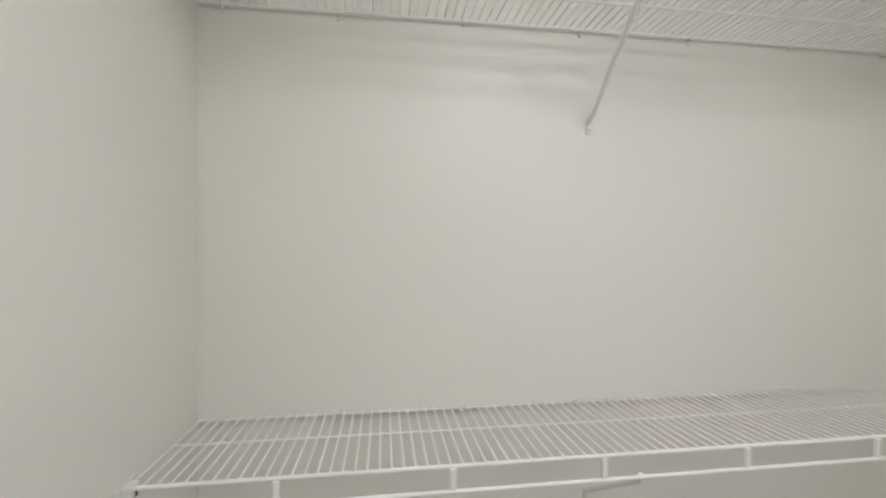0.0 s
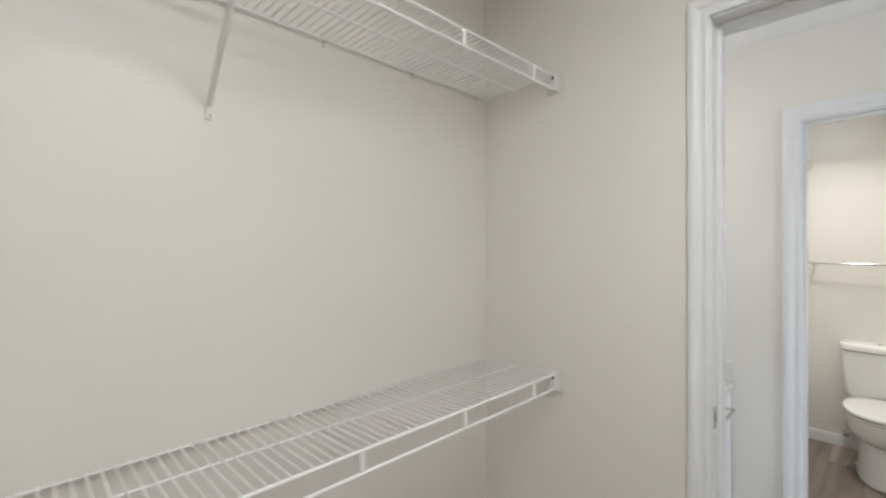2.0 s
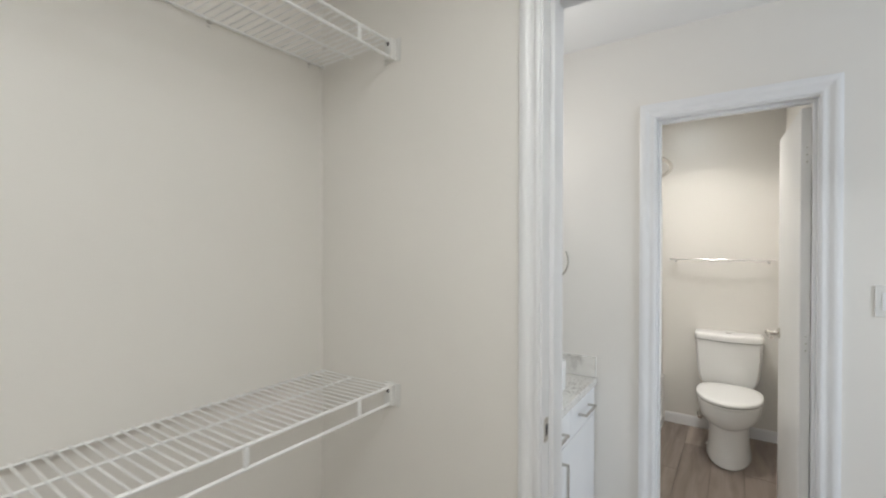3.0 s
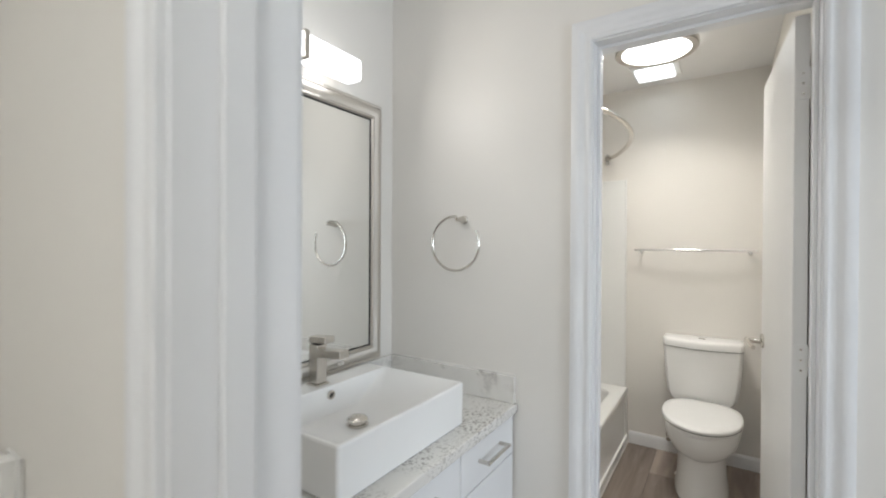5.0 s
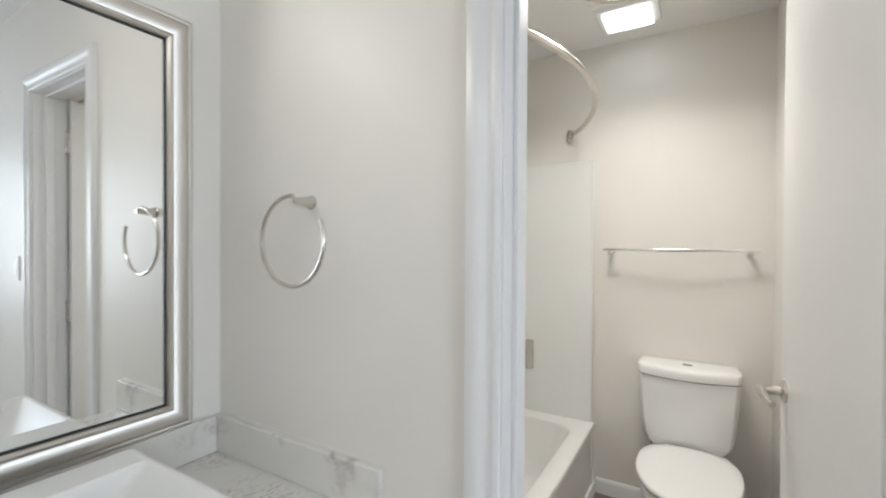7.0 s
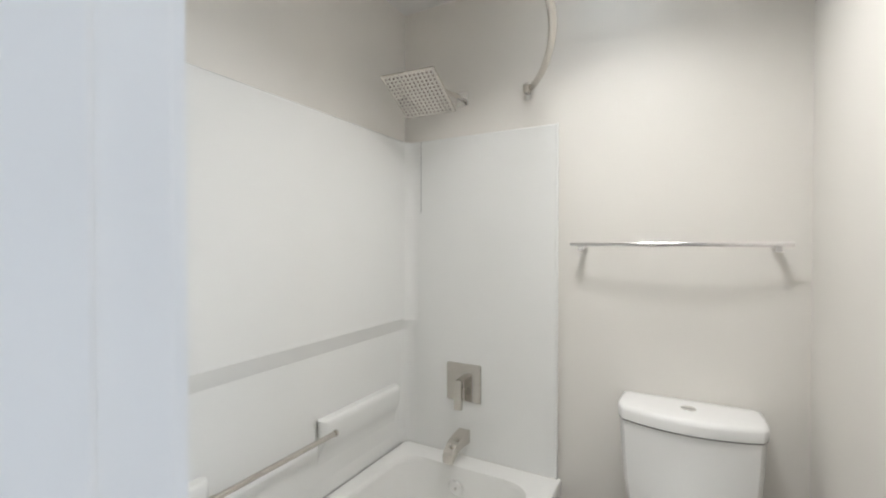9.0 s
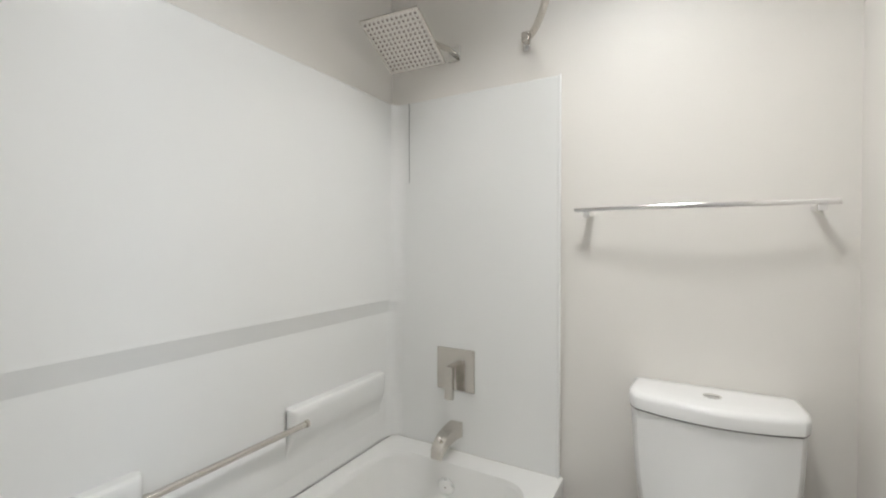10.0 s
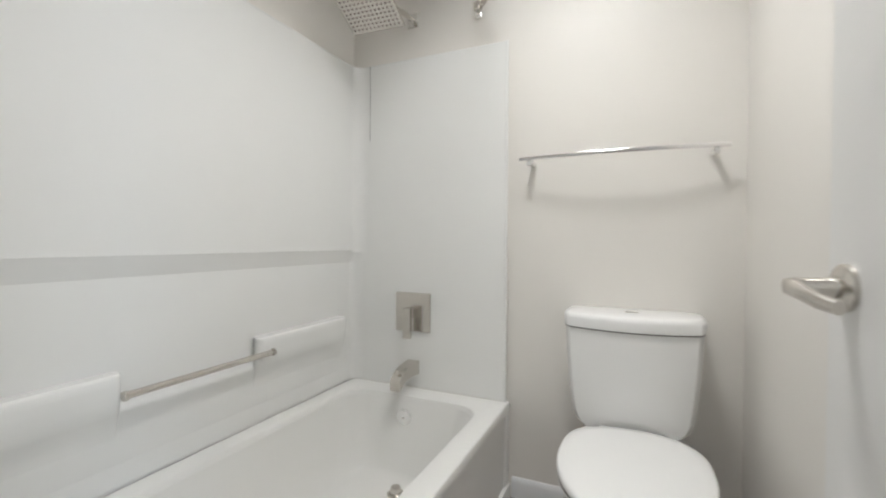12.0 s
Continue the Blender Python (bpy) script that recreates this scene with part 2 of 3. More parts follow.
# vanity niche and passage
wall("wall_vanity_north", [(1.54, 2.683, 1.068, 1.17, 0, H)])
BN, BS, BH = 0.205, -0.370, 2.03      # bath opening
PN, PS = -1.50, -2.20                 # far passage opening
wall("wall_partition", [(2.683, 2.80, BN + 0.015, 1.27, 0, H), (2.683, 2.80, PN + 0.015, BS - 0.015, 0, H), (2.683, 2.80, BS - 0.015, BN + 0.015, BH + 0.015, H),
                        (2.683, 2.80, PS, PN + 0.015, BH + 0.015, H)])
# bath
wall("wall_bath_north", [(2.80, 4.545, 1.15, 1.27, 0, H)])
wall("wall_bath_east", [(4.425, 4.545, -0.505, 1.15, 0, H)])
wall("wall_bath_south", [(2.80, 4.425, -0.505, -0.392, 0, H)])
# room beyond the passage, seen in the mirror only
wall("wall_bedroom_south", [(-1.72, 0.70, -3.12, -3.0, 0, H), (2.20, 3.52, -3.12, -3.0, 0, H), (0.70, 2.20, -3.12, -3.0, 0, 0.85), (0.70, 2.20, -3.12, -3.0, 2.1, H)])
wall("wall_bedroom_north", [(-1.60, -0.677, -1.04, -0.92, 0, H)])
wall("wall_bedroom_east", [(3.02, 3.14, -3.0, -0.505, 0, H)])
wall("wall_bedroom_west", [(-1.72, -1.60, -3.0, -0.92, 0, H)])
ceiling = solid("ceiling", box(-1.72, 4.545, -3.12, 1.27, H, H + 0.08), CEILING, "flat white painted ceiling with light texture", "ceiling", "structure")
floor = solid("floor", box(-1.72, 4.545, -3.12, 1.27, -0.06, -0.006), SUBFLOOR, "grey-brown wood-look vinyl plank floor", "floor", "structure")

window = tagged(new("window_1"), "white framed window letting in daylight", "window", "", "structure")
window.matrix_world = pose(1.45, -3.06, 1.475)
for s in (-1, 1):
    part("window_frame", box(*sorted((s * 0.75, s * 0.70)), -0.03, 0.03, -0.625, 0.625, 0.004), TRIM, window)
    part("window_frame", box(-0.70, 0.70, -0.03, 0.03, *sorted((s * 0.625, s * 0.575)), 0.004), TRIM, window)
part("window_sill", box(-0.79, 0.79, 0.03, 0.10, -0.645, -0.626, 0.004), TRIM, window)

# casings: stepped colonial profile, u across the casing from the opening outwards, v out of the wall
CASE = [(0, 0), (0, 0.010), (0.006, 0.013), (0.012, 0.013), (0.018, 0.010), (0.030, 0.011), (0.036, 0.015), (0.044, 0.018), (0.056, 0.018), (0.066, 0.015), (0.066, 0)]


def casing(name, x, out, n, s, top, size=1.0, legs=(1, -1)):
    """Casing round an opening in a wall of constant x; out: -1 or 1, the way that it faces."""
    frame_ob = tagged(new(name), "white painted moulded door casing", "door casing", "", "structure")
    frame_ob.matrix_world = pose(x, (n + s) / 2, 0)
    half = (n - s) / 2

    def leg(sign):
        rings = []
        for z, grow in ((0.0, 0), (top, 1)):
            rings.append([(out * v, sign * (half + size * u), z + (size * u if grow else 0)) for u, v in CASE])
        return skin(rings)

    for sign in legs:
        part("casing_leg", leg(sign), TRIM, frame_ob)
    part("casing_head", skin([[(out * v, sign * (half + size * u), top + size * u) for u, v in CASE] for sign in (1, -1)]), TRIM, frame_ob)
    return frame_ob


casing("trim_closet_door_inside", 1.40, -1, JN + 0.005, JS - 0.005, JH + 0.005, 0.72)
casing("trim_closet_door_outside", 1.54, 1, JN + 0.005, JS - 0.005, JH + 0.005)
casing("trim_bath_door_outside", 2.683, -1, BN + 0.005, BS - 0.005, BH + 0.005)
casing("trim_bath_door_inside", 2.80, 1, BN + 0.005, BS - 0.005, BH + 0.005)
casing("trim_passage", 2.683, -1, PN + 0.005, PS + 0.07, BH + 0.005, 1.0, (1,))


def jamb(name, x0, x1, n, s, top, stop_x):
    ob = tagged(new(name), "white painted door jamb with a door stop", "door jamb", "", "structure")
    ob.matrix_world = pose(x0, 0, 0)
    d = x1 - x0
    part("jamb_side", box(0, d, n, n + 0.015, 0, top, 0.001), TRIM, ob)
    part("jamb_side", box(0, d, s - 0.015, s, 0, top, 0.001), TRIM, ob)
    part("jamb_head", box(0, d, s - 0.015, n + 0.015, top, top + 0.015, 0.001), TRIM, ob)
    a = stop_x - x0
    part("door_stop", box(a, a + 0.035, n - 0.011, n, 0, top, 0.002), TRIM, ob)
    part("door_stop", box(a, a + 0.035, s, s + 0.011, 0, top, 0.002), TRIM, ob)
    part("door_stop", box(a, a + 0.035, s + 0.011, n - 0.011, top - 0.011, top, 0.002), TRIM, ob)
    return ob


closet_jamb = jamb("trim_closet_jamb", 1.40, 1.54, JN, JS, JH, 1.445)
jamb("trim_bath_jamb", 2.683, 2.80, BN, BS, BH, 2.725)
tagged(new("trim_passage_jamb", mesh_of("trim_passage_jamb", box(2.683, 2.80, PN, PN + 0.015, 0, BH, 0.001), TRIM)), "white painted passage jamb", "door jamb", "", "structure")

strike = thing("strike_plate", (1.425, JN - 0.0005, 1.005), "small brushed nickel strike plate on the white jamb", "strike plate")
part("plate", box(-0.012, 0.012, -0.0015, 0.0005, -0.028, 0.028, 0.0006, 1), NICKEL, strike)
part("latch_hole", box(-0.005, 0.006, -0.0019, -0.0011, -0.013, 0.013), DARK, strike, "dark latch hole")
for z in (-0.021, 0.021):
    part("screw", turned(disc([(0.0035, 0), (0.003, 0.0008)], 10), pose(0, -0.0014, z) @ Y_OUT), NICKEL, strike)

# baseboards: low moulded profile
BASE = [(0, 0), (0.012, 0), (0.012, 0.062), (0.009, 0.072), (0.006, 0.078), (0.003, 0.082), (0, 0.082)]


def baseboard(a, b, out):
    """From a to b on the floor, out: the way that it faces."""
    out = Vector((*out, 0))
    rings = [[Vector((*p, 0)) + out * u + Vector((0, 0, v)) for u, v in BASE] for p in (a, b)]
    return solid("baseboard", skin(rings), TRIM, "white painted wooden baseboard", "baseboard", "structure")


baseboard((4.425, -0.392), (4.425, 0.38), (-1, 0))
baseboard((3.50, -0.392), (4.41, -0.392), (0, 1))
baseboard((-0.557, 1.020), (1.40, 1.020), (0, -1))
baseboard((-0.557, -0.92), (-0.557, 1.005), (1, 0))
baseboard((1.40, 0.325), (1.40, 1.005), (-1, 0))
baseboard((2.683, 0.285), (2.683, 0.47), (-1, 0))
baseboard((2.683, -1.42), (2.683, -0.455), (-1, 0))
baseboard((-1.6, -3.0), (2.2, -3.0), (0, 1))
baseboard((1.54, -1.04), (1.54, -0.58), (1, 0))

# ---- closet ----
LEFT, RIGHT, BACK, FRONT = -0.555, 1.398, 1.008, 0.715
PITCH = (RIGHT - LEFT - 0.02) / 87


def wire_shelf(z, sag, label):
    """sag: how far, in degrees, the shelf drops towards its west end."""
    shelf = thing("wire_shelf", ((LEFT + RIGHT) / 2, BACK, z), label, "wire shelf", "closet wire shelves")
    shelf.matrix_world = pose((LEFT + RIGHT) / 2, BACK, z, 0, -sag, 0)
    half = (RIGHT - LEFT) / 2
    d = FRONT - BACK
    for name, y, h, r in (("back_rod", 0, -0.004, 0.0032), ("middle_rod", -0.128, -0.004, 0.0032), ("front_rod", d, 0, 0.0042), ("front_lip_rod", d - 0.004, -0.046, 0.0042)):
        part(name, tube([(-half + 0.002, y, h), (half - 0.002, y, h)], r, 10), VINYL, shelf)
    wire = mesh_of("cross_wire", tube([(0, 0.004, 0.0005), (0, d * 0.5, 0.0005), (0, d, 0.0045), (0, d - 0.004, 0.002)], 0.0019, 6), VINYL)
    for k in range(88):
        ob = new("cross_wire", wire)
        ob.parent = shelf
        ob.location = (-half + 0.01 + k * PITCH, 0, 0)
    post = mesh_of("lip_post", box(-0.006, 0.006, d - 0.0065, d - 0.0005, -0.045, -0.002, 0.0015, 1), VINYL)
    for x in (-0.305, 0.014, 0.316, 0.630, 0.945, 1.262):
        ob = new("lip_post", post)
        ob.parent = shelf
        ob.location = (x - (LEFT + RIGHT) / 2, 0, 0)
    clip = bmesh.new()
    box(-0.005, 0.005, -0.004, 0.0115, -0.011, 0.001, 0.002, 1, bm=clip)
    box(-0.004, 0.004, 0.006, 0.0118, -0.020, -0.012, 0.001, 1, bm=clip)
    clip = mesh_of("wall_clip", clip, PLASTIC)
    for x in (-0.50, -0.230, 0.085, 0.400, 0.715, 1.030, 1.345):
        ob = new("wall_clip", clip)
        ob.parent = shelf
        ob.location = (x - (LEFT + RIGHT) / 2, 0, 0)
    for sign in (-1, 1):
        bracket = bmesh.new()
        x0, x1 = sorted((sign * (half - 0.020), sign * (half + 0.0005)))
        box(x0, x1, d - 0.012, d + 0.016, -0.053, 0.007, 0.003, bm=bracket)
        w0, w1 = sorted((sign * (half - 0.003), sign * (half + 0.0008)))
        box(w0, w1, d - 0.030, d + 0.030, -0.056, 0.010, 0.001, 1, bm=bracket)
        end = part("end_bracket", bracket, PLASTIC, shelf, "white plastic end bracket on the wall")
        slot = sorted((sign * (half - 0.0205), sign * (half - 0.016)))
        part("bracket_slot", box(*slot, d - 0.004, d + 0.004, -0.014, -0.004), DARK, end, "dark slot")
    # one diagonal support from the lip down to the wall
    x = 0.426 - (LEFT + RIGHT) / 2
    brace = bmesh.new()
    tube([(x - 0.033, d - 0.004, -0.042), (x - 0.031, d + 0.006, -0.058), (x, 0.004, -0.246), (x, 0.008, -0.260)], 0.0062, 10, bm=brace)
    part("support_brace", brace, VINYL, shelf)
    part("brace_foot", box(x - 0.007, x + 0.007, 0.0035, 0.0118, -0.278, -0.244, 0.002), PLASTIC, shelf)
    part("brace_screw", turned(disc([(0.004, 0), (0.003, 0.0015)], 10), pose(x, 0.0036, -0.270) @ Y_OUT), CHROME, shelf)
    return shelf


wire_shelf(2.018, 0.15, "white vinyl-coated wire shelf high on the closet wall")
wire_shelf(1.028, 0.25, "white vinyl-coated wire shelf at waist height in closet")

closet_light = thing("ceiling_light", (0.40, -0.22, H), "white flush dome light on the closet ceiling", "ceiling light")
part("base", disc([(0.24, -0.002), (0.24, -0.03), (0.23, -0.035)], 40), NICKEL, closet_light)
part("diffuser", disc([(0.228, -0.034), (0.22, -0.06), (0.19, -0.08), (0.10, -0.092), (0.01, -0.095)], 40), GLOW_DOME, closet_light, "lit white diffuser")

# ---- vanity ----
CT = 0.777
vanity = thing("vanity_cabinet", (2.10, 0.76, 0), "white lacquered bathroom vanity cabinet with nickel pulls", "cabinet")
part("body", box(-0.575, 0.575, -0.258, 0.303, 0.09, CT - 0.034, 0.001), CABINET, vanity)
part("toe_kick", box(-0.575, 0.575, -0.20, 0.303, 0.0, 0.089), CABINET, vanity)


def pull(bm, x, z, length, upright):
    if upright:
        box(x - 0.005, x + 0.005, -0.317, -0.307, z - length / 2, z + length / 2, 0.001, 1, bm=bm)
        for s in (-1, 1):
            box(x - 0.005, x + 0.005, -0.309, -0.276, z + s * (length / 2 - 0.005) - 0.005, z + s * (length / 2 - 0.005) + 0.005, 0.001, 1, bm=bm)
    else:
        box(x - length / 2, x + length / 2, -0.317, -0.307, z - 0.005, z + 0.005, 0.001, 1, bm=bm)
        for s in (-1, 1):
            box(x + s * (length / 2 - 0.005) - 0.005, x + s * (length / 2 - 0.005) + 0.005, -0.309, -0.276, z - 0.005, z + 0.005, 0.001, 1, bm=bm)
    return bm


for x0, x1, z0, z1, hx, hz, hl, up in ((-0.573, -0.2, 0.60, 0.738, -0.385, 0.675, 0.13, False), (-0.196, 0.196, 0.60, 0.738, 0, 0.675, 0.13, False), (0.20, 0.573, 0.60, 0.738, 0.385, 0.675, 0.16, False),
                                       (-0.573, -0.002, 0.095, 0.596, -0.045, 0.48, 0.16, True), (0.002, 0.573, 0.095, 0.596, 0.06, 0.48, 0.16, True)):
    front = part("drawer_front" if not up else "door", box(x0, x1, -0.277, -0.2585, z0, z1, 0.002), CABINET, vanity)
    part("pull_handle", pull(bmesh.new(), hx, hz, hl, up), NICKEL, front, "square brushed nickel pull")

counter = thing("countertop", (2.10, 0.76, CT - 0.03), "off-white veined stone countertop with low splash", "countertop")
part("slab", box(-0.559, 0.582, -0.290, 0.307, -0.003, 0.03, 0.003), STONE, counter)
part("back_splash", box(-0.559, 0.562, 0.289, 0.307, 0.031, 0.130, 0.002), SPLASH, counter)
part("side_splash", box(0.563, 0.582, -0.284, 0.307, 0.031, 0.130, 0.002), SPLASH, counter)

part("caulk_line", tube([(0.5815, -0.28, 0.1315), (0.5815, 0.285, 0.1315)], 0.003, 6), CAULK, counter)
part("caulk_line", tube([(-0.555, 0.3065, 0.1315), (0.56, 0.3065, 0.1315)], 0.003, 6), CAULK, counter)

# vessel sink, faucet
SX0, SX1, SY0, SY1, ST = 1.868, 2.412, 0.540, 0.952, 0.913
sink = thing("vessel_sink", ((SX0 + SX1) / 2, (SY0 + SY1) / 2, CT + 0.0005), "white rectangular ceramic vessel sink on the counter", "sink")
hx, hy, sh = (SX1 - SX0) / 2, (SY1 - SY0) / 2, ST - CT
part("basin", skin([round_rect(-hx + 0.006, hx - 0.006, -hy + 0.006, hy - 0.006, 0.008, 0), round_rect(-hx + 0.001, hx - 0.001, -hy + 0.001, hy - 0.001, 0.010, 0.006), round_rect(-hx, hx, -hy, hy, 0.010, sh - 0.006), round_rect(-hx + 0.002, hx - 0.002, -hy + 0.002, hy - 0.002, 0.010, sh - 0.001),
                    round_rect(-hx + 0.005, hx - 0.005, -hy + 0.005, hy - 0.005, 0.010, sh),
                    round_rect(-hx + 0.009, hx - 0.009, -hy + 0.009, hy - 0.083, 0.016, sh), round_rect(-hx + 0.013, hx - 0.013, -hy + 0.012, hy - 0.086, 0.018, sh - 0.003),
                    round_rect(-hx + 0.060, hx - 0.060, -hy + 0.022, hy - 0.092, 0.03, sh - 0.040), round_rect(-hx + 0.120, hx - 0.120, -hy + 0.038, hy - 0.105, 0.05, sh - 0.078),
                    round_rect(-hx + 0.17, hx - 0.17, -hy + 0.075, hy - 0.13, 0.06, sh - 0.088), round_rect(-0.03, 0.03, -0.03, 0.03, 0.028, sh - 0.092)]), CERAMIC, sink)
drain = part("pop_up_drain", disc([(0.031, sh - 0.091), (0.033, sh - 0.088), (0.031, sh - 0.086), (0.022, sh - 0.086), (0.020, sh - 0.080), (0.031, sh - 0.076), (0.031, sh - 0.073), (0.022, sh - 0.066), (0.008, sh - 0.063)], 32), NICKEL, sink, "brushed nickel pop-up drain")
over = part("overflow_ring", turned(disc([(0.014, 0), (0.0145, 0.004), (0.0135, 0.006), (0.0095, 0.006), (0.008, 0.003)], 24), pose(0.002, hy - 0.0905, sh - 0.026, 5, 0, 0) @ Y_OUT), NICKEL, sink, "chrome overflow ring")
part("overflow_hole", turned(disc([(0.0072, 0), (0.0072, 0.0042)], 20), pose(0.002, hy - 0.0905, sh - 0.026, 5, 0, 0) @ Y_OUT), DARK, over)

faucet = thing("faucet", (2.135, 0.912, ST + 0.0005), "square brushed nickel single-lever basin faucet", "faucet")
part("base_plate", box(-0.026, 0.026, -0.026, 0.026, 0, 0.006, 0.001, 1), NICKEL, faucet)
part("column", box(-0.0195, 0.0195, -0.0195, 0.0195, 0.006, 0.128, 0.0025), NICKEL, faucet)
spout = part("spout", turned(box(-0.019, 0.019, -0.108, 0.0, -0.012, 0.012, 0.002), pose(0, -0.010, 0.102, -4, 0, 0)), NICKEL, faucet)
part("aerator", turned(disc([(0.010, 0), (0.010, 0.006)], 16), pose(0, -0.102, 0.079)), CHROME, spout)
part("neck_ring", box(-0.012, 0.012, -0.012, 0.012, 0.128, 0.133), DARK, faucet)
part("lever", turned(box(-0.0195, 0.0195, -0.055, 0.0195, 0.0, 0.020, 0.002), pose(0, 0, 0.133, -3, 0, 0)), NICKEL, faucet)
part("slot", box(-0.004, 0.004, 0.0193, 0.0202, 0.032, 0.066), DARK, faucet, "dark slot in the back")

# framed mirror
mirror = thing("mirror", (2.14, 1.068, 0.875), "large rectangular mirror in a stepped silver frame", "mirror")
MW, MH = 0.462, 1.063
steps = [(0.0, 0.0), (0.0, 0.006), (0.002, 0.010), (0.008, 0.012), (0.011, 0.011), (0.015, 0.014), (0.022, 0.025), (0.032, 0.028), (0.042, 0.026), (0.050, 0.021), (0.053, 0.020), (0.056, 0.022), (0.060, 0.022), (0.064, 0.018), (0.066, 0.012), (0.066, 0.006)]


def framed(pairs):
    pairs = [(d * 1.04, h) for d, h in pairs]
    return [[(-MW + d, -h, d), (MW - d, -h, d), (MW - d, -h, MH - d), (-MW + d, -h, MH - d)] for d, h in pairs]


part("frame", skin(framed([(0.002, 0.0005)] + steps), cap_first=False, cap_last=False), SILVER, mirror)
part("liner", skin(framed([(0.065, 0.012), (0.0705, 0.012), (0.0705, 0.008)]), False, False), DARK, mirror, "thin dark inner lip")
part("glass", box(-MW + 0.066, MW - 0.066, -0.0095, -0.004, 0.066, MH - 0.066), MIRROR, mirror, "clear mirror glass")

bar = thing("vanity_light", (2.10, 1.068, 1.975), "lit white bar light with a nickel bracket above the mirror", "wall light")
part("back_plate", box(-0.065, 0.075, -0.022, -0.0005, -0.012, 0.09, 0.002), NICKEL, bar)
part("arm", box(-0.012, 0.012, -0.070, -0.022, -0.01, 0.01), NICKEL, bar)
part("diffuser", box(-0.248, 0.246, -0.140, -0.068, -0.037, 0.038, 0.009, 3), GLOW_BAR, bar, "lit frosted white diffuser")
band = bmesh.new()
box(-0.009, 0.009, -0.145, -0.1405, -0.042, 0.043, bm=band)
box(-0.009, 0.009, -0.1405, -0.022, -0.042, -0.0375, bm=band)
box(-0.009, 0.009, -0.1405, -0.022, 0.0385, 0.043, bm=band)
part("band", band, NICKEL, bar)

ring = thing("towel_ring", (2.683, 0.700, 1.455), "round polished nickel towel ring on the wall", "towel ring")
part("wall_post", turned(disc([(0.017, 0.0005), (0.017, 0.003), (0.014, 0.006), (0.008, 0.044), (0.008, 0.056), (0.006, 0.058)], 24), X_OUT), NICKEL, ring)
part("ring", tube([(-0.050, 0.012 + 0.105 * math.sin(radians(a)), -0.093 + 0.105 * math.cos(radians(a))) for a in range(-3, 300, 6)], 0.0050, 10), NICKEL, ring)


def switch_plate(y, z, toggles=1):
    ob = thing("light_switch", (2.683, y, z), "white plastic wall switch plate", "light switch", "wall switches")
    part("plate", box(-0.006, -0.0005, -0.036, 0.036, -0.058, 0.058, 0.002), PLASTIC, ob)
    part("rocker", turned(box(-0.002, 0.002, -0.016, 0.016, -0.033, 0.033, 0.001), pose(-0.006, 0, 0, 0, 2, 0)), TRIM, ob)


switch_plate(-0.567, 1.235)
switch_plate(-1.29, 1.19)
chime = thing("door_chime", (2.683, -1.84, 2.17), "small white plastic chime box above the passage", "door chime")
part("case", box(-0.045, -0.0005, -0.06, 0.06, -0.08, 0.08, 0.006), PLASTIC, chime)
part("grille", box(-0.047, -0.0445, -0.04, 0.04, -0.02, 0.05, 0.001), PLASTIC, chime)
hall_door = thing("bedroom_door", (2.655, -1.72, 0), "plain white painted door standing open", "door", rz=229)
part("leaf", box(0.0, 0.70, -0.0175, 0.0175, 0.01, 2.03, 0.002), DOOR, hall_door)
part("knob", turned(disc([(0.028, 0), (0.028, 0.004), (0.012, 0.008), (0.012, 0.03), (0.025, 0.042), (0.02, 0.055)], 20), pose(0.64, -0.0175, 1.0) @ Y_OUT), NICKEL, hall_door)

# ---- bath ----
door = thing("bath_door", (2.8105, -0.3625, 0.008), "plain white painted bathroom door standing open", "door", rz=2.7)
leaf = part("leaf", box(0.0, 0.650, 0.0, 0.035, 0, 2.012, 0.0015, 1), DOOR, door)
for z in (0.22, 1.02, 1.815):
    hinge = part("hinge", tube([(-0.0052, -0.0085, z - 0.050), (-0.0052, -0.0085, z + 0.050)], 0.0055, 12), NICKEL, door)
    part("hinge_leaf", box(-0.007, -0.004, -0.0095, -0.0070, z - 0.045, z + 0.045), DOOR, hinge, "hinge leaf painted over in white")
    part("hinge_leaf", box(-0.0018, 0.001, -0.0035, 0.030, z - 0.045, z + 0.045), DOOR, hinge, "hinge leaf painted over in white")
    for k in (-0.03, 0.0, 0.03):
        part("screw", turned(disc([(0.0035, 0), (0.003, 0.0008), (0.001, 0.0004)], 12), pose(-0.0018, 0.015, z + k) @ X_OUT), NICKEL, hinge)
handle = part("lever_handle", turned(disc([(0.029, 0), (0.029, 0.006), (0.024, 0.010), (0.013, 0.011), (0.011, 0.045), (0.010, 0.062)], 32), pose(0.600, 0.035, 0.960, 180, 0, 0) @ Y_OUT), NICKEL, door, "brushed nickel lever handle")
grip = [(0.603, 0.035 + 0.050, 0.960), (0.588, 0.035 + 0.056, 0.960), (0.563, 0.035 + 0.055, 0.956), (0.533, 0.035 + 0.049, 0.949), (0.511, 0.035 + 0.042, 0.946)]
part("lever", tube(grip, [0.012, 0.0115, 0.010, 0.009, 0.008], 14), NICKEL, handle)
part("latch_plate", box(0.6498, 0.6512, 0.006, 0.029, 0.927, 0.983), NICKEL, door)
back_handle = part("lever_handle", turned(disc([(0.029, 0), (0.029, 0.006), (0.024, 0.010), (0.013, 0.011), (0.011, 0.045), (0.010, 0.060)], 32), pose(0.600, 0.0, 0.960) @ Y_OUT), NICKEL, door)
part("lever", tube([(x, 0.035 - y, z) for x, y, z in grip], [0.012, 0.0115, 0.010, 0.009, 0.008], 14), NICKEL, back_handle)

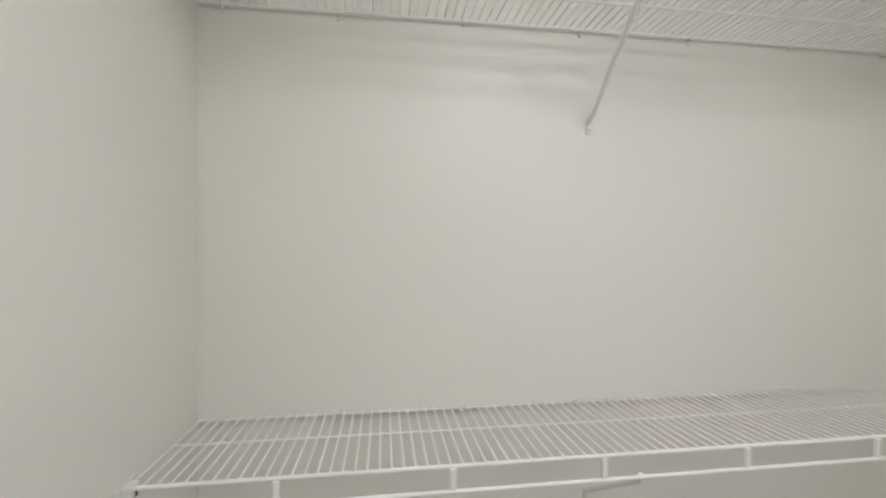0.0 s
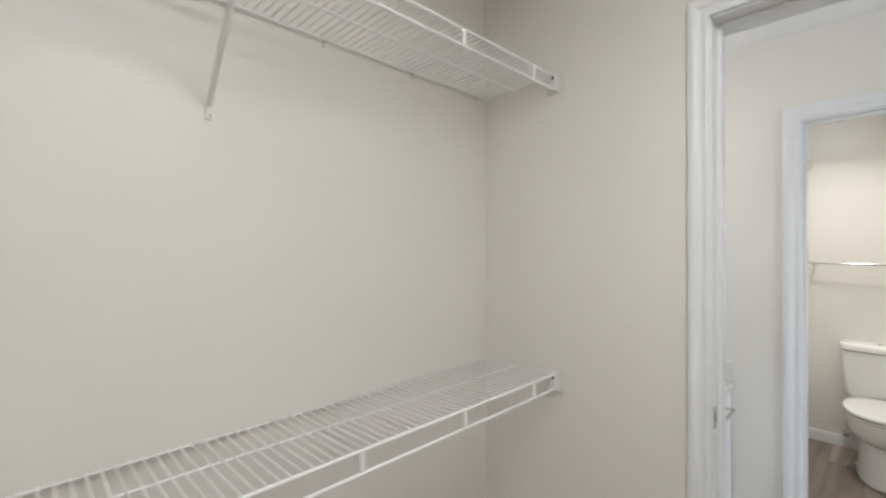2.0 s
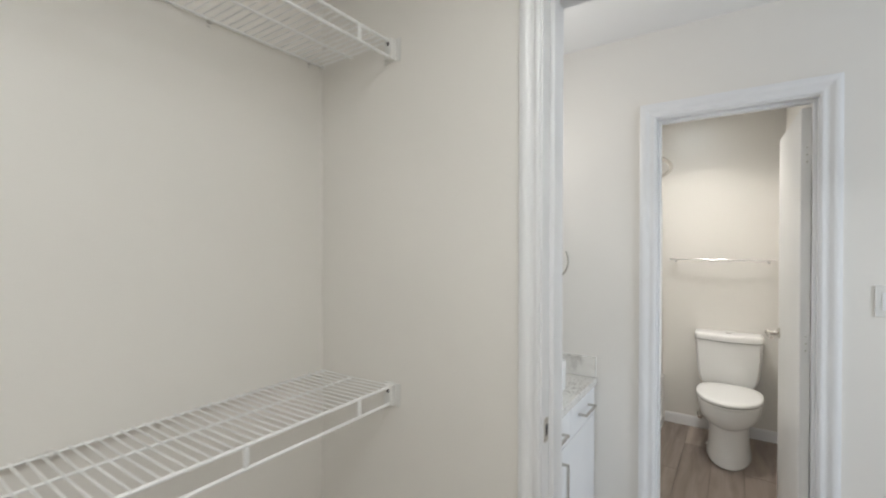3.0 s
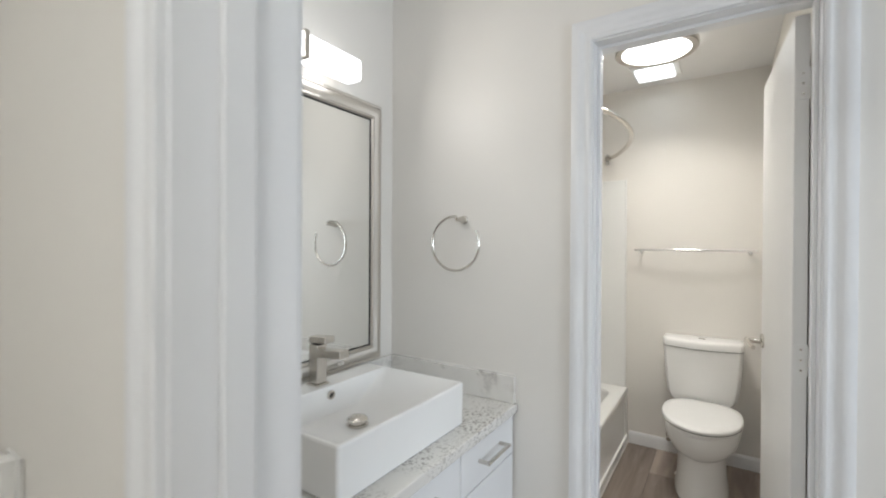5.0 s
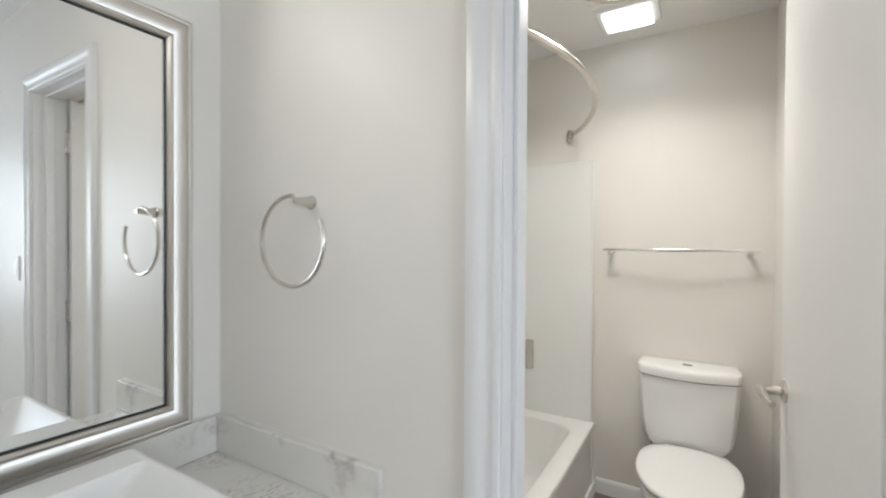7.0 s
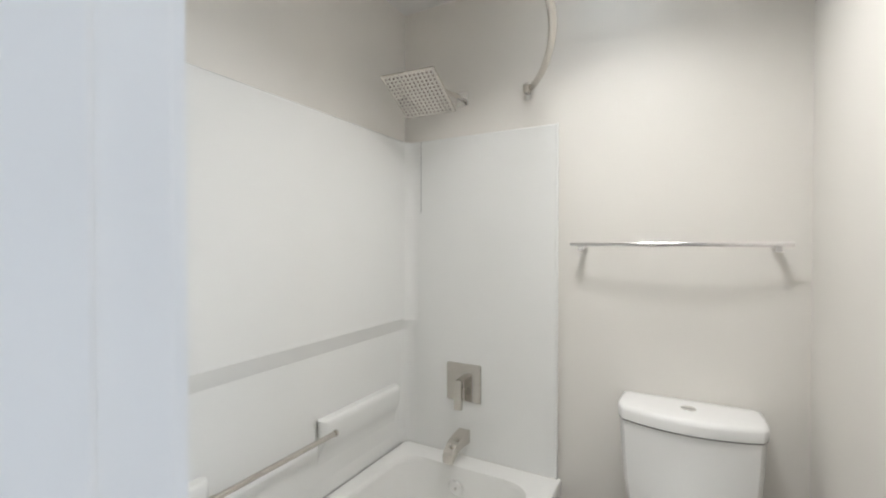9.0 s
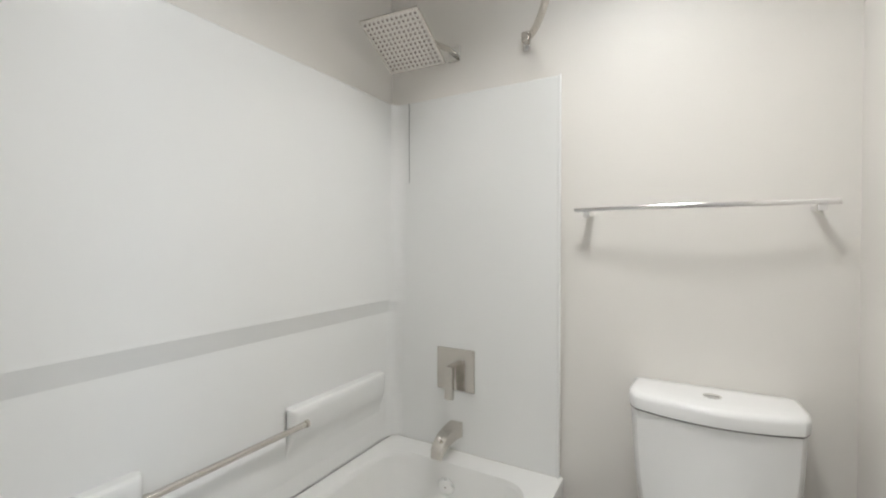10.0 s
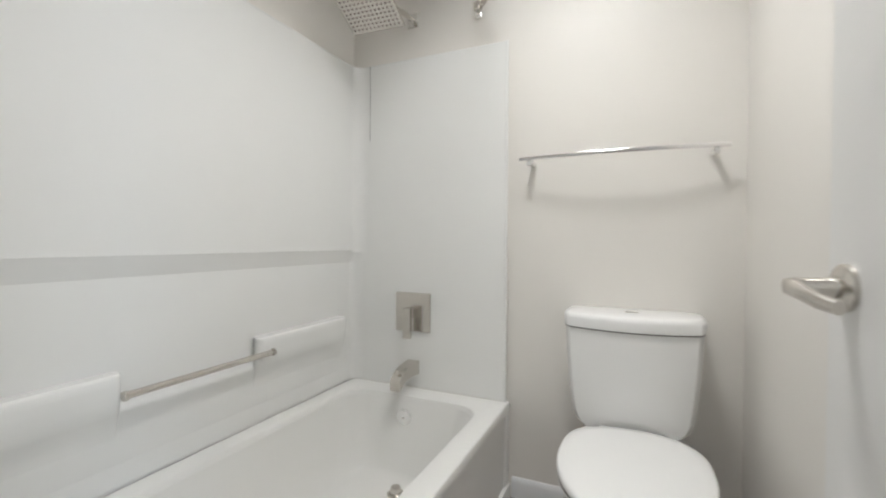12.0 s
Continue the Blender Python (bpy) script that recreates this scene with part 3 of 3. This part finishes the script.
# tub surround panels
surround = thing("tub_surround", (3.612, 1.15, 0.38), "white moulded acrylic tub surround with shelves", "tub surround")
xa, xb = -0.802, 0.803
prof = [(0, 0.0), (-0.010, 0.0), (-0.014, 0.545), (-0.034, 0.602), (-0.034, 1.426), (-0.032, 1.434), (-0.026, 1.438), (0, 1.438)]
prof = [(-0.0005 + a if a == 0 else a, b) for a, b in prof]
part("back_panel", skin([[(x, a, b) for a, b in prof] for x in (xa + 0.008, xb - 0.008)]), PANEL, surround)
for x0, x1, inner in ((xb - 0.010, xb + 0.0095, -1), (xa - 0.0095, xa + 0.010, 1)):
    rings = [round_rect(x0, x1, -0.738, -0.002, 0.0015, z) for z in (0.006, 1.432)] + [round_rect(x0 + 0.004, x1 - 0.004, -0.734, -0.004, 0.001, 1.437)]
    part("end_panel", skin(rings), PANEL, surround)
    edge = x0 - 0.004 if inner < 0 else x1 - 0.008
    part("edge_bead", box(edge, edge + 0.012, -0.748, -0.736, 0.002, 1.4385, 0.004, 3), PANEL, surround)
# rounded vertical corners
for s, x in ((1, xb - 0.010), (-1, xa + 0.010)):
    r = 0.055
    arc = [(x + 0.004 * s, -0.022), (x + 0.004 * s, -0.031 - r)] + [(x - s * r + s * r * math.cos(radians(a)), -0.031 - r + r * math.sin(radians(a))) for a in range(0, 91, 10)] + [(x - s * r, -0.022)]
    part("corner_cove", skin([[(px, py, z) for px, py in arc] for z in (0.592, 1.434)]), PANEL, surround)
    part("corner_cove", skin([[(px, py + 0.021 if k else py, z) for px, py in arc] for k, z in ((1, 0.006), (1, 0.545), (0, 0.5915))]), PANEL, surround)
part("seam", tube([(xb - 0.0105, -0.103, 1.10), (xb - 0.0105, -0.103, 1.436)], 0.0012, 6), GAP, surround, "thin dark seam")
# moulded shelves with a grab bar between them
for x0, x1 in ((0.205, 0.690), (-0.690, -0.222)):
    rings = []
    for z, out in ((0.130, 0.004), (0.160, 0.010), (0.185, 0.020), (0.205, 0.032), (0.222, 0.041), (0.245, 0.046), (0.285, 0.050), (0.297, 0.0485), (0.304, 0.044), (0.308, 0.034)):
        rings.append(round_rect(x0, x1, -0.016 - 0.88 * out, -0.014, 0.024, z, 8))
    part("shelf", skin(rings), PANEL, surround)
lower = skin([[(x, -0.0095, 0.06), (x, -0.020, 0.12), (x, -0.024, 0.20), (x, -0.020, 0.216), (x, -0.0095, 0.226)] for x in (-0.690, 0.680)])
part("lower_ledge", lower, PANEL, surround)
grab = thing("grab_bar", (3.61, 1.086, 0.634), "straight brushed nickel grab bar between two shelves", "grab bar")
part("rail", tube([(-0.226, 0.002, 0), (0.258, 0, 0)], 0.0095, 16), NICKEL, grab)
for s in (-1, 1):
    part("end_collar", tube([(0.017 + s * 0.234, 0, 0), (0.017 + s * 0.244, 0, 0)], 0.0125, 16), NICKEL, grab)

# bathtub
tub = thing("bathtub", (3.612, 0.76, 0), "white alcove bathtub with a plain apron", "bathtub")
TX, T0, T1, RZ = 0.811, -0.372, 0.372, 0.383
tub_rings = [round_rect(-TX, TX, T0 + 0.012, T1, 0.004, 0.0), round_rect(-TX, TX, T0 + 0.012, T1, 0.004, RZ - 0.045), round_rect(-TX, TX, T0 + 0.002, T1, 0.004, RZ - 0.035), round_rect(-TX, TX, T0, T1, 0.005, RZ - 0.012),
             round_rect(-TX, TX, T0 + 0.004, T1, 0.006, RZ - 0.003), round_rect(-TX, TX, T0 + 0.012, T1, 0.008, RZ),
             round_rect(-TX + 0.085, TX - 0.105, T0 + 0.078, T1 - 0.055, 0.10, RZ), round_rect(-TX + 0.093, TX - 0.112, T0 + 0.086, T1 - 0.062, 0.10, RZ - 0.005), round_rect(-TX + 0.10, TX - 0.117, T0 + 0.092, T1 - 0.068, 0.10, RZ - 0.02),
             round_rect(-TX + 0.20, TX - 0.14, T0 + 0.115, T1 - 0.095, 0.11, 0.16), round_rect(-TX + 0.26, TX - 0.165, T0 + 0.145, T1 - 0.125, 0.12, 0.085), round_rect(-TX + 0.29, TX - 0.185, T0 + 0.165, T1 - 0.145, 0.12, 0.070), round_rect(-TX + 0.33, TX - 0.21, T0 + 0.19, T1 - 0.17, 0.12, 0.062), round_rect(-TX + 0.38, TX - 0.25, T0 + 0.22, T1 - 0.20, 0.11, 0.058), round_rect(-TX + 0.5, TX - 0.4, T0 + 0.3, T1 - 0.3, 0.05, 0.056)]
part("shell", skin(tub_rings), ENAMEL, tub)
part("apron_base", box(-TX, TX, T0 - 0.002, T0 + 0.020, 0.0, 0.055, 0.004), ENAMEL, tub)
part("apron_edge", box(TX - 0.05, TX, T0 + 0.004, T0 + 0.020, 0.055, RZ - 0.04, 0.004), ENAMEL, tub)
plate = part("overflow_plate", turned(disc([(0.036, 0), (0.036, 0.005), (0.030, 0.010), (0.006, 0.012)], 32), pose(TX - 0.124, 0.045, 0.295, 0, -8, 0) @ X_OUT), CHROME, tub, "round chrome overflow plate")
part("screw", turned(disc([(0.005, 0.011), (0.004, 0.014)], 12), pose(TX - 0.124, 0.045, 0.295, 0, -8, 0) @ X_OUT), NICKEL, plate)
part("tub_drain", disc([(0.030, 0.058), (0.032, 0.064), (0.024, 0.066), (0.020, 0.064), (0.020, 0.082), (0.018, 0.088), (0.006, 0.090)], 28, (TX - 0.27, 0.0, 0.0)), NICKEL, tub, "nickel tub drain with a lift stopper")
part("caulk_bead", tube([(TX - 0.014, T0 + 0.03, RZ + 0.001), (TX - 0.014, T1 - 0.03, RZ + 0.001)], 0.004, 8), CAULK, tub)
part("caulk_bead", tube([(-TX, T0 - 0.002, 0.003), (TX, T0 - 0.002, 0.003)], 0.004, 8), CAULK, tub)

# mixer trim, spout and shower
EX = 4.4045
valve = thing("shower_valve", (EX, 0.820, 0.714), "square brushed nickel shower valve trim with lever", "shower valve")
part("trim_plate", box(-0.008, -0.0005, -0.085, 0.085, -0.085, 0.085, 0.004), NICKEL, valve)
part("stem", box(-0.045, -0.008, -0.020, 0.020, -0.022, 0.022, 0.003), NICKEL, valve)
part("lever", box(-0.068, -0.046, -0.017, 0.017, -0.105, 0.024, 0.003), NICKEL, valve)
spout_tub = thing("tub_spout", (EX, 0.817, 0.476), "square brushed nickel tub spout with diverter", "tub spout")
part("body", skin([[(0.0 - 0.0005, y, z) for y, z in ((-0.026, -0.03), (0.026, -0.03), (0.026, 0.028), (-0.026, 0.028))], [(-0.05, y, z) for y, z in ((-0.025, -0.024), (0.025, -0.024), (0.025, 0.026), (-0.025, 0.026))],
                   [(-0.11, y, z) for y, z in ((-0.024, -0.026), (0.024, -0.026), (0.024, 0.016), (-0.024, 0.016))], [(-0.150, y, z) for y, z in ((-0.023, -0.050), (0.023, -0.050), (0.023, -0.006), (-0.023, -0.006))], [(-0.165, y, z) for y, z in ((-0.022, -0.058), (0.022, -0.058), (0.022, -0.022), (-0.022, -0.022))]]), NICKEL, spout_tub)
part("diverter_knob", disc([(0.005, -0.012), (0.005, 0.010), (0.008, 0.012), (0.008, 0.018), (0.006, 0.020)], 16, (-0.140, 0, 0)), NICKEL, spout_tub)
shower = thing("overhead_shower", (4.425, 0.836, 1.985), "square brushed nickel rain shower head on an arm", "shower head")
part("flange", box(-0.010, -0.0005, -0.028, 0.028, -0.032, 0.032, 0.003), CHROME, shower)
part("arm", tube([(-0.008, 0, 0), (-0.05, 0.005, 0.004), (-0.12, 0.015, -0.002), (-0.19, 0.036, 0.016), (-0.240, 0.052, 0.012), (-0.256, 0.057, -0.004)], 0.0105, 14), NICKEL, shower)
HEAD = pose(-0.276, 0.060, -0.044, 0, 27, 4)
plate = part("head_plate", turned(box(-0.117, 0.117, -0.117, 0.117, -0.010, 0.0, 0.003), HEAD), NICKEL, shower)
part("swivel", turned(disc([(0.030, 0.0), (0.026, 0.010), (0.014, 0.014), (0.014, 0.030), (0.017, 0.034), (0.017, 0.050), (0.010, 0.056)], 20), HEAD), CHROME, shower)
nozzles = bmesh.new()
for i in range(12):
    for j in range(12):
        x, y = -0.099 + 0.018 * i, -0.099 + 0.018 * j
        box(x - 0.0036, x + 0.0036, y - 0.0036, y + 0.0036, -0.0118, -0.0095, bm=nozzles)
tagged(part("nozzle_grid", turned(nozzles, HEAD), surface("grey_nozzle_rubber", (0.36, 0.33, 0.30), 0.6), plate, "grid of small grey rubber nozzles"), kind="stuff")

rod = thing("curtain_rod", (3.6125, 0.532, 1.976), "bowed brushed nickel shower curtain rod", "curtain rod")
arc = [(-0.806 + 1.612 * k / 40, -0.272 * math.sin(math.pi * k / 40) ** 0.8, 0) for k in range(41)]
part("bar", tube(arc, 0.0125, 16), NICKEL, rod)
for s in (-1, 1):
    part("wall_bracket", box(*sorted((s * 0.8115, s * 0.797)), -0.014, 0.014, -0.045, 0.028, 0.004), CHROME, rod)
    part("bracket_socket", box(*sorted((s * 0.798, s * 0.775)), -0.016, 0.012, -0.020, 0.015, 0.004), NICKEL, rod)

towel_bar = thing("towel_bar", (4.425, 0.003, 1.333), "slim brushed nickel towel bar above the toilet", "towel bar")
bow = [(-0.072 - 0.035 * math.cos(math.pi * y / 0.678), y, 0) for y in (0.339 * k / 12 for k in range(-12, 13))]
part("bar", skin([[(x + a, y, b) for a, b in ((0.003, -0.0065), (0.005, -0.0035), (0.005, 0.0035), (0.003, 0.0065), (-0.003, 0.0065), (-0.005, 0.0035), (-0.005, -0.0035), (-0.003, -0.0065))] for x, y, z in bow]), SATIN, towel_bar)
for s in (-1, 1):
    post = part("post", turned(disc([(0.011, 0.0005), (0.010, 0.066)], 16), pose(0, s * 0.300, -0.012) @ X_OUT), SATIN, towel_bar)
    part("post_saddle", box(-0.079, -0.062, s * 0.300 - 0.010, s * 0.300 + 0.010, -0.024, -0.006, 0.002), SATIN, post)

# toilet: local x runs from the wall into the room
toilet = thing("toilet", (4.425, -0.054, 0), "white two-piece ceramic toilet with closed lid", "toilet", rz=180)


def egg(x0, x1, w, z, n=40, back=0.62, lean=0.010):
    """Egg outline, blunt towards the wall: x from x0 to x1, full width w."""
    out = []
    xm = x0 + (x1 - x0) * 0.45
    for k in range(n):
        a = 2 * math.pi * k / n
        c, s = math.cos(a), math.sin(a)
        if c >= 0:
            out.append((xm + (x1 - xm) * c, lean + 0.985 * w / 2 * s, z))
        else:
            out.append((xm + (xm - x0) * -abs(c) ** back, lean + 0.985 * w / 2 * math.copysign(abs(s) ** 0.85, s), z))
    return out


part("base", skin([egg(0.12, 0.660, 0.262, 0.0), egg(0.12, 0.664, 0.268, 0.008), egg(0.125, 0.655, 0.258, 0.03), egg(0.13, 0.634, 0.246, 0.09), egg(0.12, 0.620, 0.240, 0.16), egg(0.11, 0.618, 0.243, 0.215), egg(0.10, 0.624, 0.260, 0.244)]), CERAMIC, toilet)
part("bowl", skin([egg(0.10, 0.622, 0.257, 0.240), egg(0.095, 0.648, 0.302, 0.253), egg(0.09, 0.668, 0.336, 0.274), egg(0.08, 0.686, 0.362, 0.303), egg(0.075, 0.697, 0.374, 0.334), egg(0.07, 0.702, 0.380, 0.365), egg(0.07, 0.704, 0.380, 0.388), egg(0.075, 0.698, 0.373, 0.394)]), CERAMIC, toilet)
part("seat", skin([egg(0.222, 0.704, 0.377, 0.3970), egg(0.220, 0.711, 0.386, 0.4000), egg(0.220, 0.712, 0.388, 0.4090), egg(0.225, 0.708, 0.382, 0.4125)]), CERAMIC, toilet)
# solid dark slab standing in for the shade between seat and lid
part("seat_gap_shade", skin([egg(0.232, 0.7125, 0.3885, 0.4122), egg(0.232, 0.7125, 0.3885, 0.4160)]), GAP, toilet, "dark strip painting the shade between seat and lid")
part("lid", skin([egg(0.216, 0.709, 0.384, 0.4155), egg(0.212, 0.716, 0.392, 0.4180), egg(0.212, 0.717, 0.393, 0.4290), egg(0.215, 0.713, 0.388, 0.4345), egg(0.222, 0.704, 0.376, 0.4380), egg(0.25, 0.67, 0.32, 0.4405), egg(0.32, 0.59, 0.20, 0.4415)]), CERAMIC, toilet)
for s in (-1, 1):
    part("lid_hinge", box(0.196, 0.236, s * 0.075 - 0.018, s * 0.075 + 0.018, 0.394, 0.428, 0.006), CERAMIC, toilet)
    part("floor_bolt_cap", disc([(0.013, 0), (0.013, 0.006), (0.008, 0.014), (0.003, 0.016)], 16, (0.30, s * 0.118, 0)), PLASTIC, toilet)


def tank(x0, x1, w, z, bow, n=10):
    """Tank outline: straight back, bowed front with rounded corners."""
    pts = []
    r = 0.035
    for k in range(n + 1):
        y = w / 2 - r * 0.6 - (w - r * 1.2) * k / n
        pts.append((x1 - bow * (2 * y / w) ** 2, y, z))
    pts.append((x1 - bow * 1.0 - 0.022, -w / 2 + 0.004, z))
    pts.append((x1 - bow - 0.05, -w / 2, z))
    pts.append((x0 + 0.012, -w / 2 + 0.004, z))
    pts.append((x0, -w / 2 + 0.018, z))
    pts.append((x0, w / 2 - 0.018, z))
    pts.append((x0 + 0.012, w / 2 - 0.004, z))
    pts.append((x1 - bow - 0.05, w / 2, z))
    pts.append((x1 - bow * 1.0 - 0.022, w / 2 - 0.004, z))
    return pts


part("tank", skin([tank(0.034, 0.160, 0.270, 0.395, 0.015), tank(0.026, 0.180, 0.318, 0.404, 0.020), tank(0.020, 0.192, 0.356, 0.425, 0.026), tank(0.018, 0.198, 0.378, 0.455, 0.032), tank(0.016, 0.206, 0.398, 0.53, 0.040), tank(0.014, 0.212, 0.414, 0.63, 0.046), tank(0.013, 0.216, 0.424, 0.735, 0.050)]), CERAMIC, toilet)
# the lid's shade on the tank top, put in as a thin dark slab
part("tank_lid_shade", skin([tank(0.010, 0.2200, 0.4300, 0.7355, 0.052), tank(0.010, 0.2200, 0.4300, 0.7392, 0.052)]), GAP, toilet, "dark strip painting the shade under the tank lid")
lid = part("tank_lid", skin([tank(0.008, 0.218, 0.427, 0.7385, 0.052), tank(0.005, 0.223, 0.433, 0.7410, 0.053), tank(0.005, 0.225, 0.435, 0.770, 0.054), tank(0.006, 0.222, 0.431, 0.778, 0.054), tank(0.009, 0.216, 0.422, 0.7835, 0.053), tank(0.018, 0.204, 0.402, 0.7865, 0.050), tank(0.05, 0.160, 0.30, 0.788, 0.036)]), CERAMIC, toilet)
button = part("flush_button", disc([(0.024, 0.786), (0.024, 0.7895), (0.022, 0.791), (0.019, 0.790), (0.006, 0.790)], 28, (0.115, 0, 0)), CHROME, lid, "round chrome dual flush button")
part("button_split", box(0.114, 0.116, -0.018, 0.018, 0.7896, 0.7906), DARK, button)

stop_valve = thing("water_valve", (4.413, 0.128, 0.115), "small chrome shut-off valve beside the toilet", "water valve")
part("escutcheon", turned(disc([(0.026, 0.0005), (0.024, 0.004), (0.010, 0.006), (0.010, 0.04)], 20), X_OUT), CHROME, stop_valve)
part("valve_body", tube([(-0.045, 0, -0.012), (-0.045, 0, 0.03)], 0.012, 14), CHROME, stop_valve)
part("knob", turned(disc([(0.007, 0), (0.018, 0.004), (0.018, 0.012), (0.010, 0.016)], 12), pose(-0.055, 0, 0) @ X_OUT), NICKEL, stop_valve)
part("supply_hose", tube([(-0.045, 0, 0.03), (-0.05, -0.004, 0.12), (-0.07, -0.02, 0.22), (-0.09, -0.035, 0.282)], 0.0055, 8), NICKEL, stop_valve)

ceiling_light = thing("ceiling_light", (3.71, 0.145, H), "lit round flush ceiling light with a nickel ring", "ceiling light")
part("canopy", disc([(0.17, -0.0005), (0.17, -0.012)], 48), NICKEL, ceiling_light)
part("drum", disc([(0.166, -0.012), (0.168, -0.058)], 64), GLOW_ROUND, ceiling_light, "lit white drum side")
part("ring", skin([[(r * math.cos(2 * math.pi * k / 64), r * math.sin(2 * math.pi * k / 64), h) for k in range(64)] for r, h in ((0.170, -0.034), (0.194, -0.034), (0.198, -0.038), (0.198, -0.064), (0.194, -0.070), (0.165, -0.070), (0.163, -0.066), (0.170, -0.034))], False, False), NICKEL, ceiling_light)
part("diffuser", disc([(0.1645, -0.060), (0.1645, -0.068), (0.10, -0.073), (0.02, -0.075)], 64), GLOW_ROUND, ceiling_light, "lit white diffuser disc")
fan = thing("exhaust_fan", (4.135, 0.20, H), "white ceiling exhaust fan with a lit lens", "exhaust fan")
part("grille_frame", box(-0.135, 0.125, -0.135, 0.135, -0.014, -0.0005, 0.004), PLASTIC, fan)
for k in range(5):
    part("slat", box(-0.128 + 0.008 * k, -0.124 + 0.008 * k, -0.12, 0.12, -0.017, -0.013), PLASTIC, fan)
part("lens", box(-0.080, 0.096, -0.103, 0.104, -0.036, -0.0135, 0.008, 3), GLOW_FAN, fan, "lit white lens")

# ---- floor planks ----
PW, PL = 0.178, 1.22
row, y = 0, -3.0
shapes = {}
while y < 1.15:
    x = -1.6 - (row * 0.457) % PL
    y1 = min(y + PW, 1.2)
    while x < 4.42:
        x0, x1 = max(x, -1.6), min(x + PL, 4.42)
        if x1 - x0 > 0.02:
            key = (round(x1 - x0, 3), round(y1 - y, 3))
            if key not in shapes:
                shapes[key] = mesh_of("plank", box(0.0006, key[0] - 0.0006, 0.0006, key[1] - 0.0006, -0.0055, 0.0, 0.0008, 1), PLANK)
            ob = new("plank", shapes[key])
            ob.parent = floor
            ob.location = (x0, y, 0)
        x += PL
    y, row = y1, row + 1
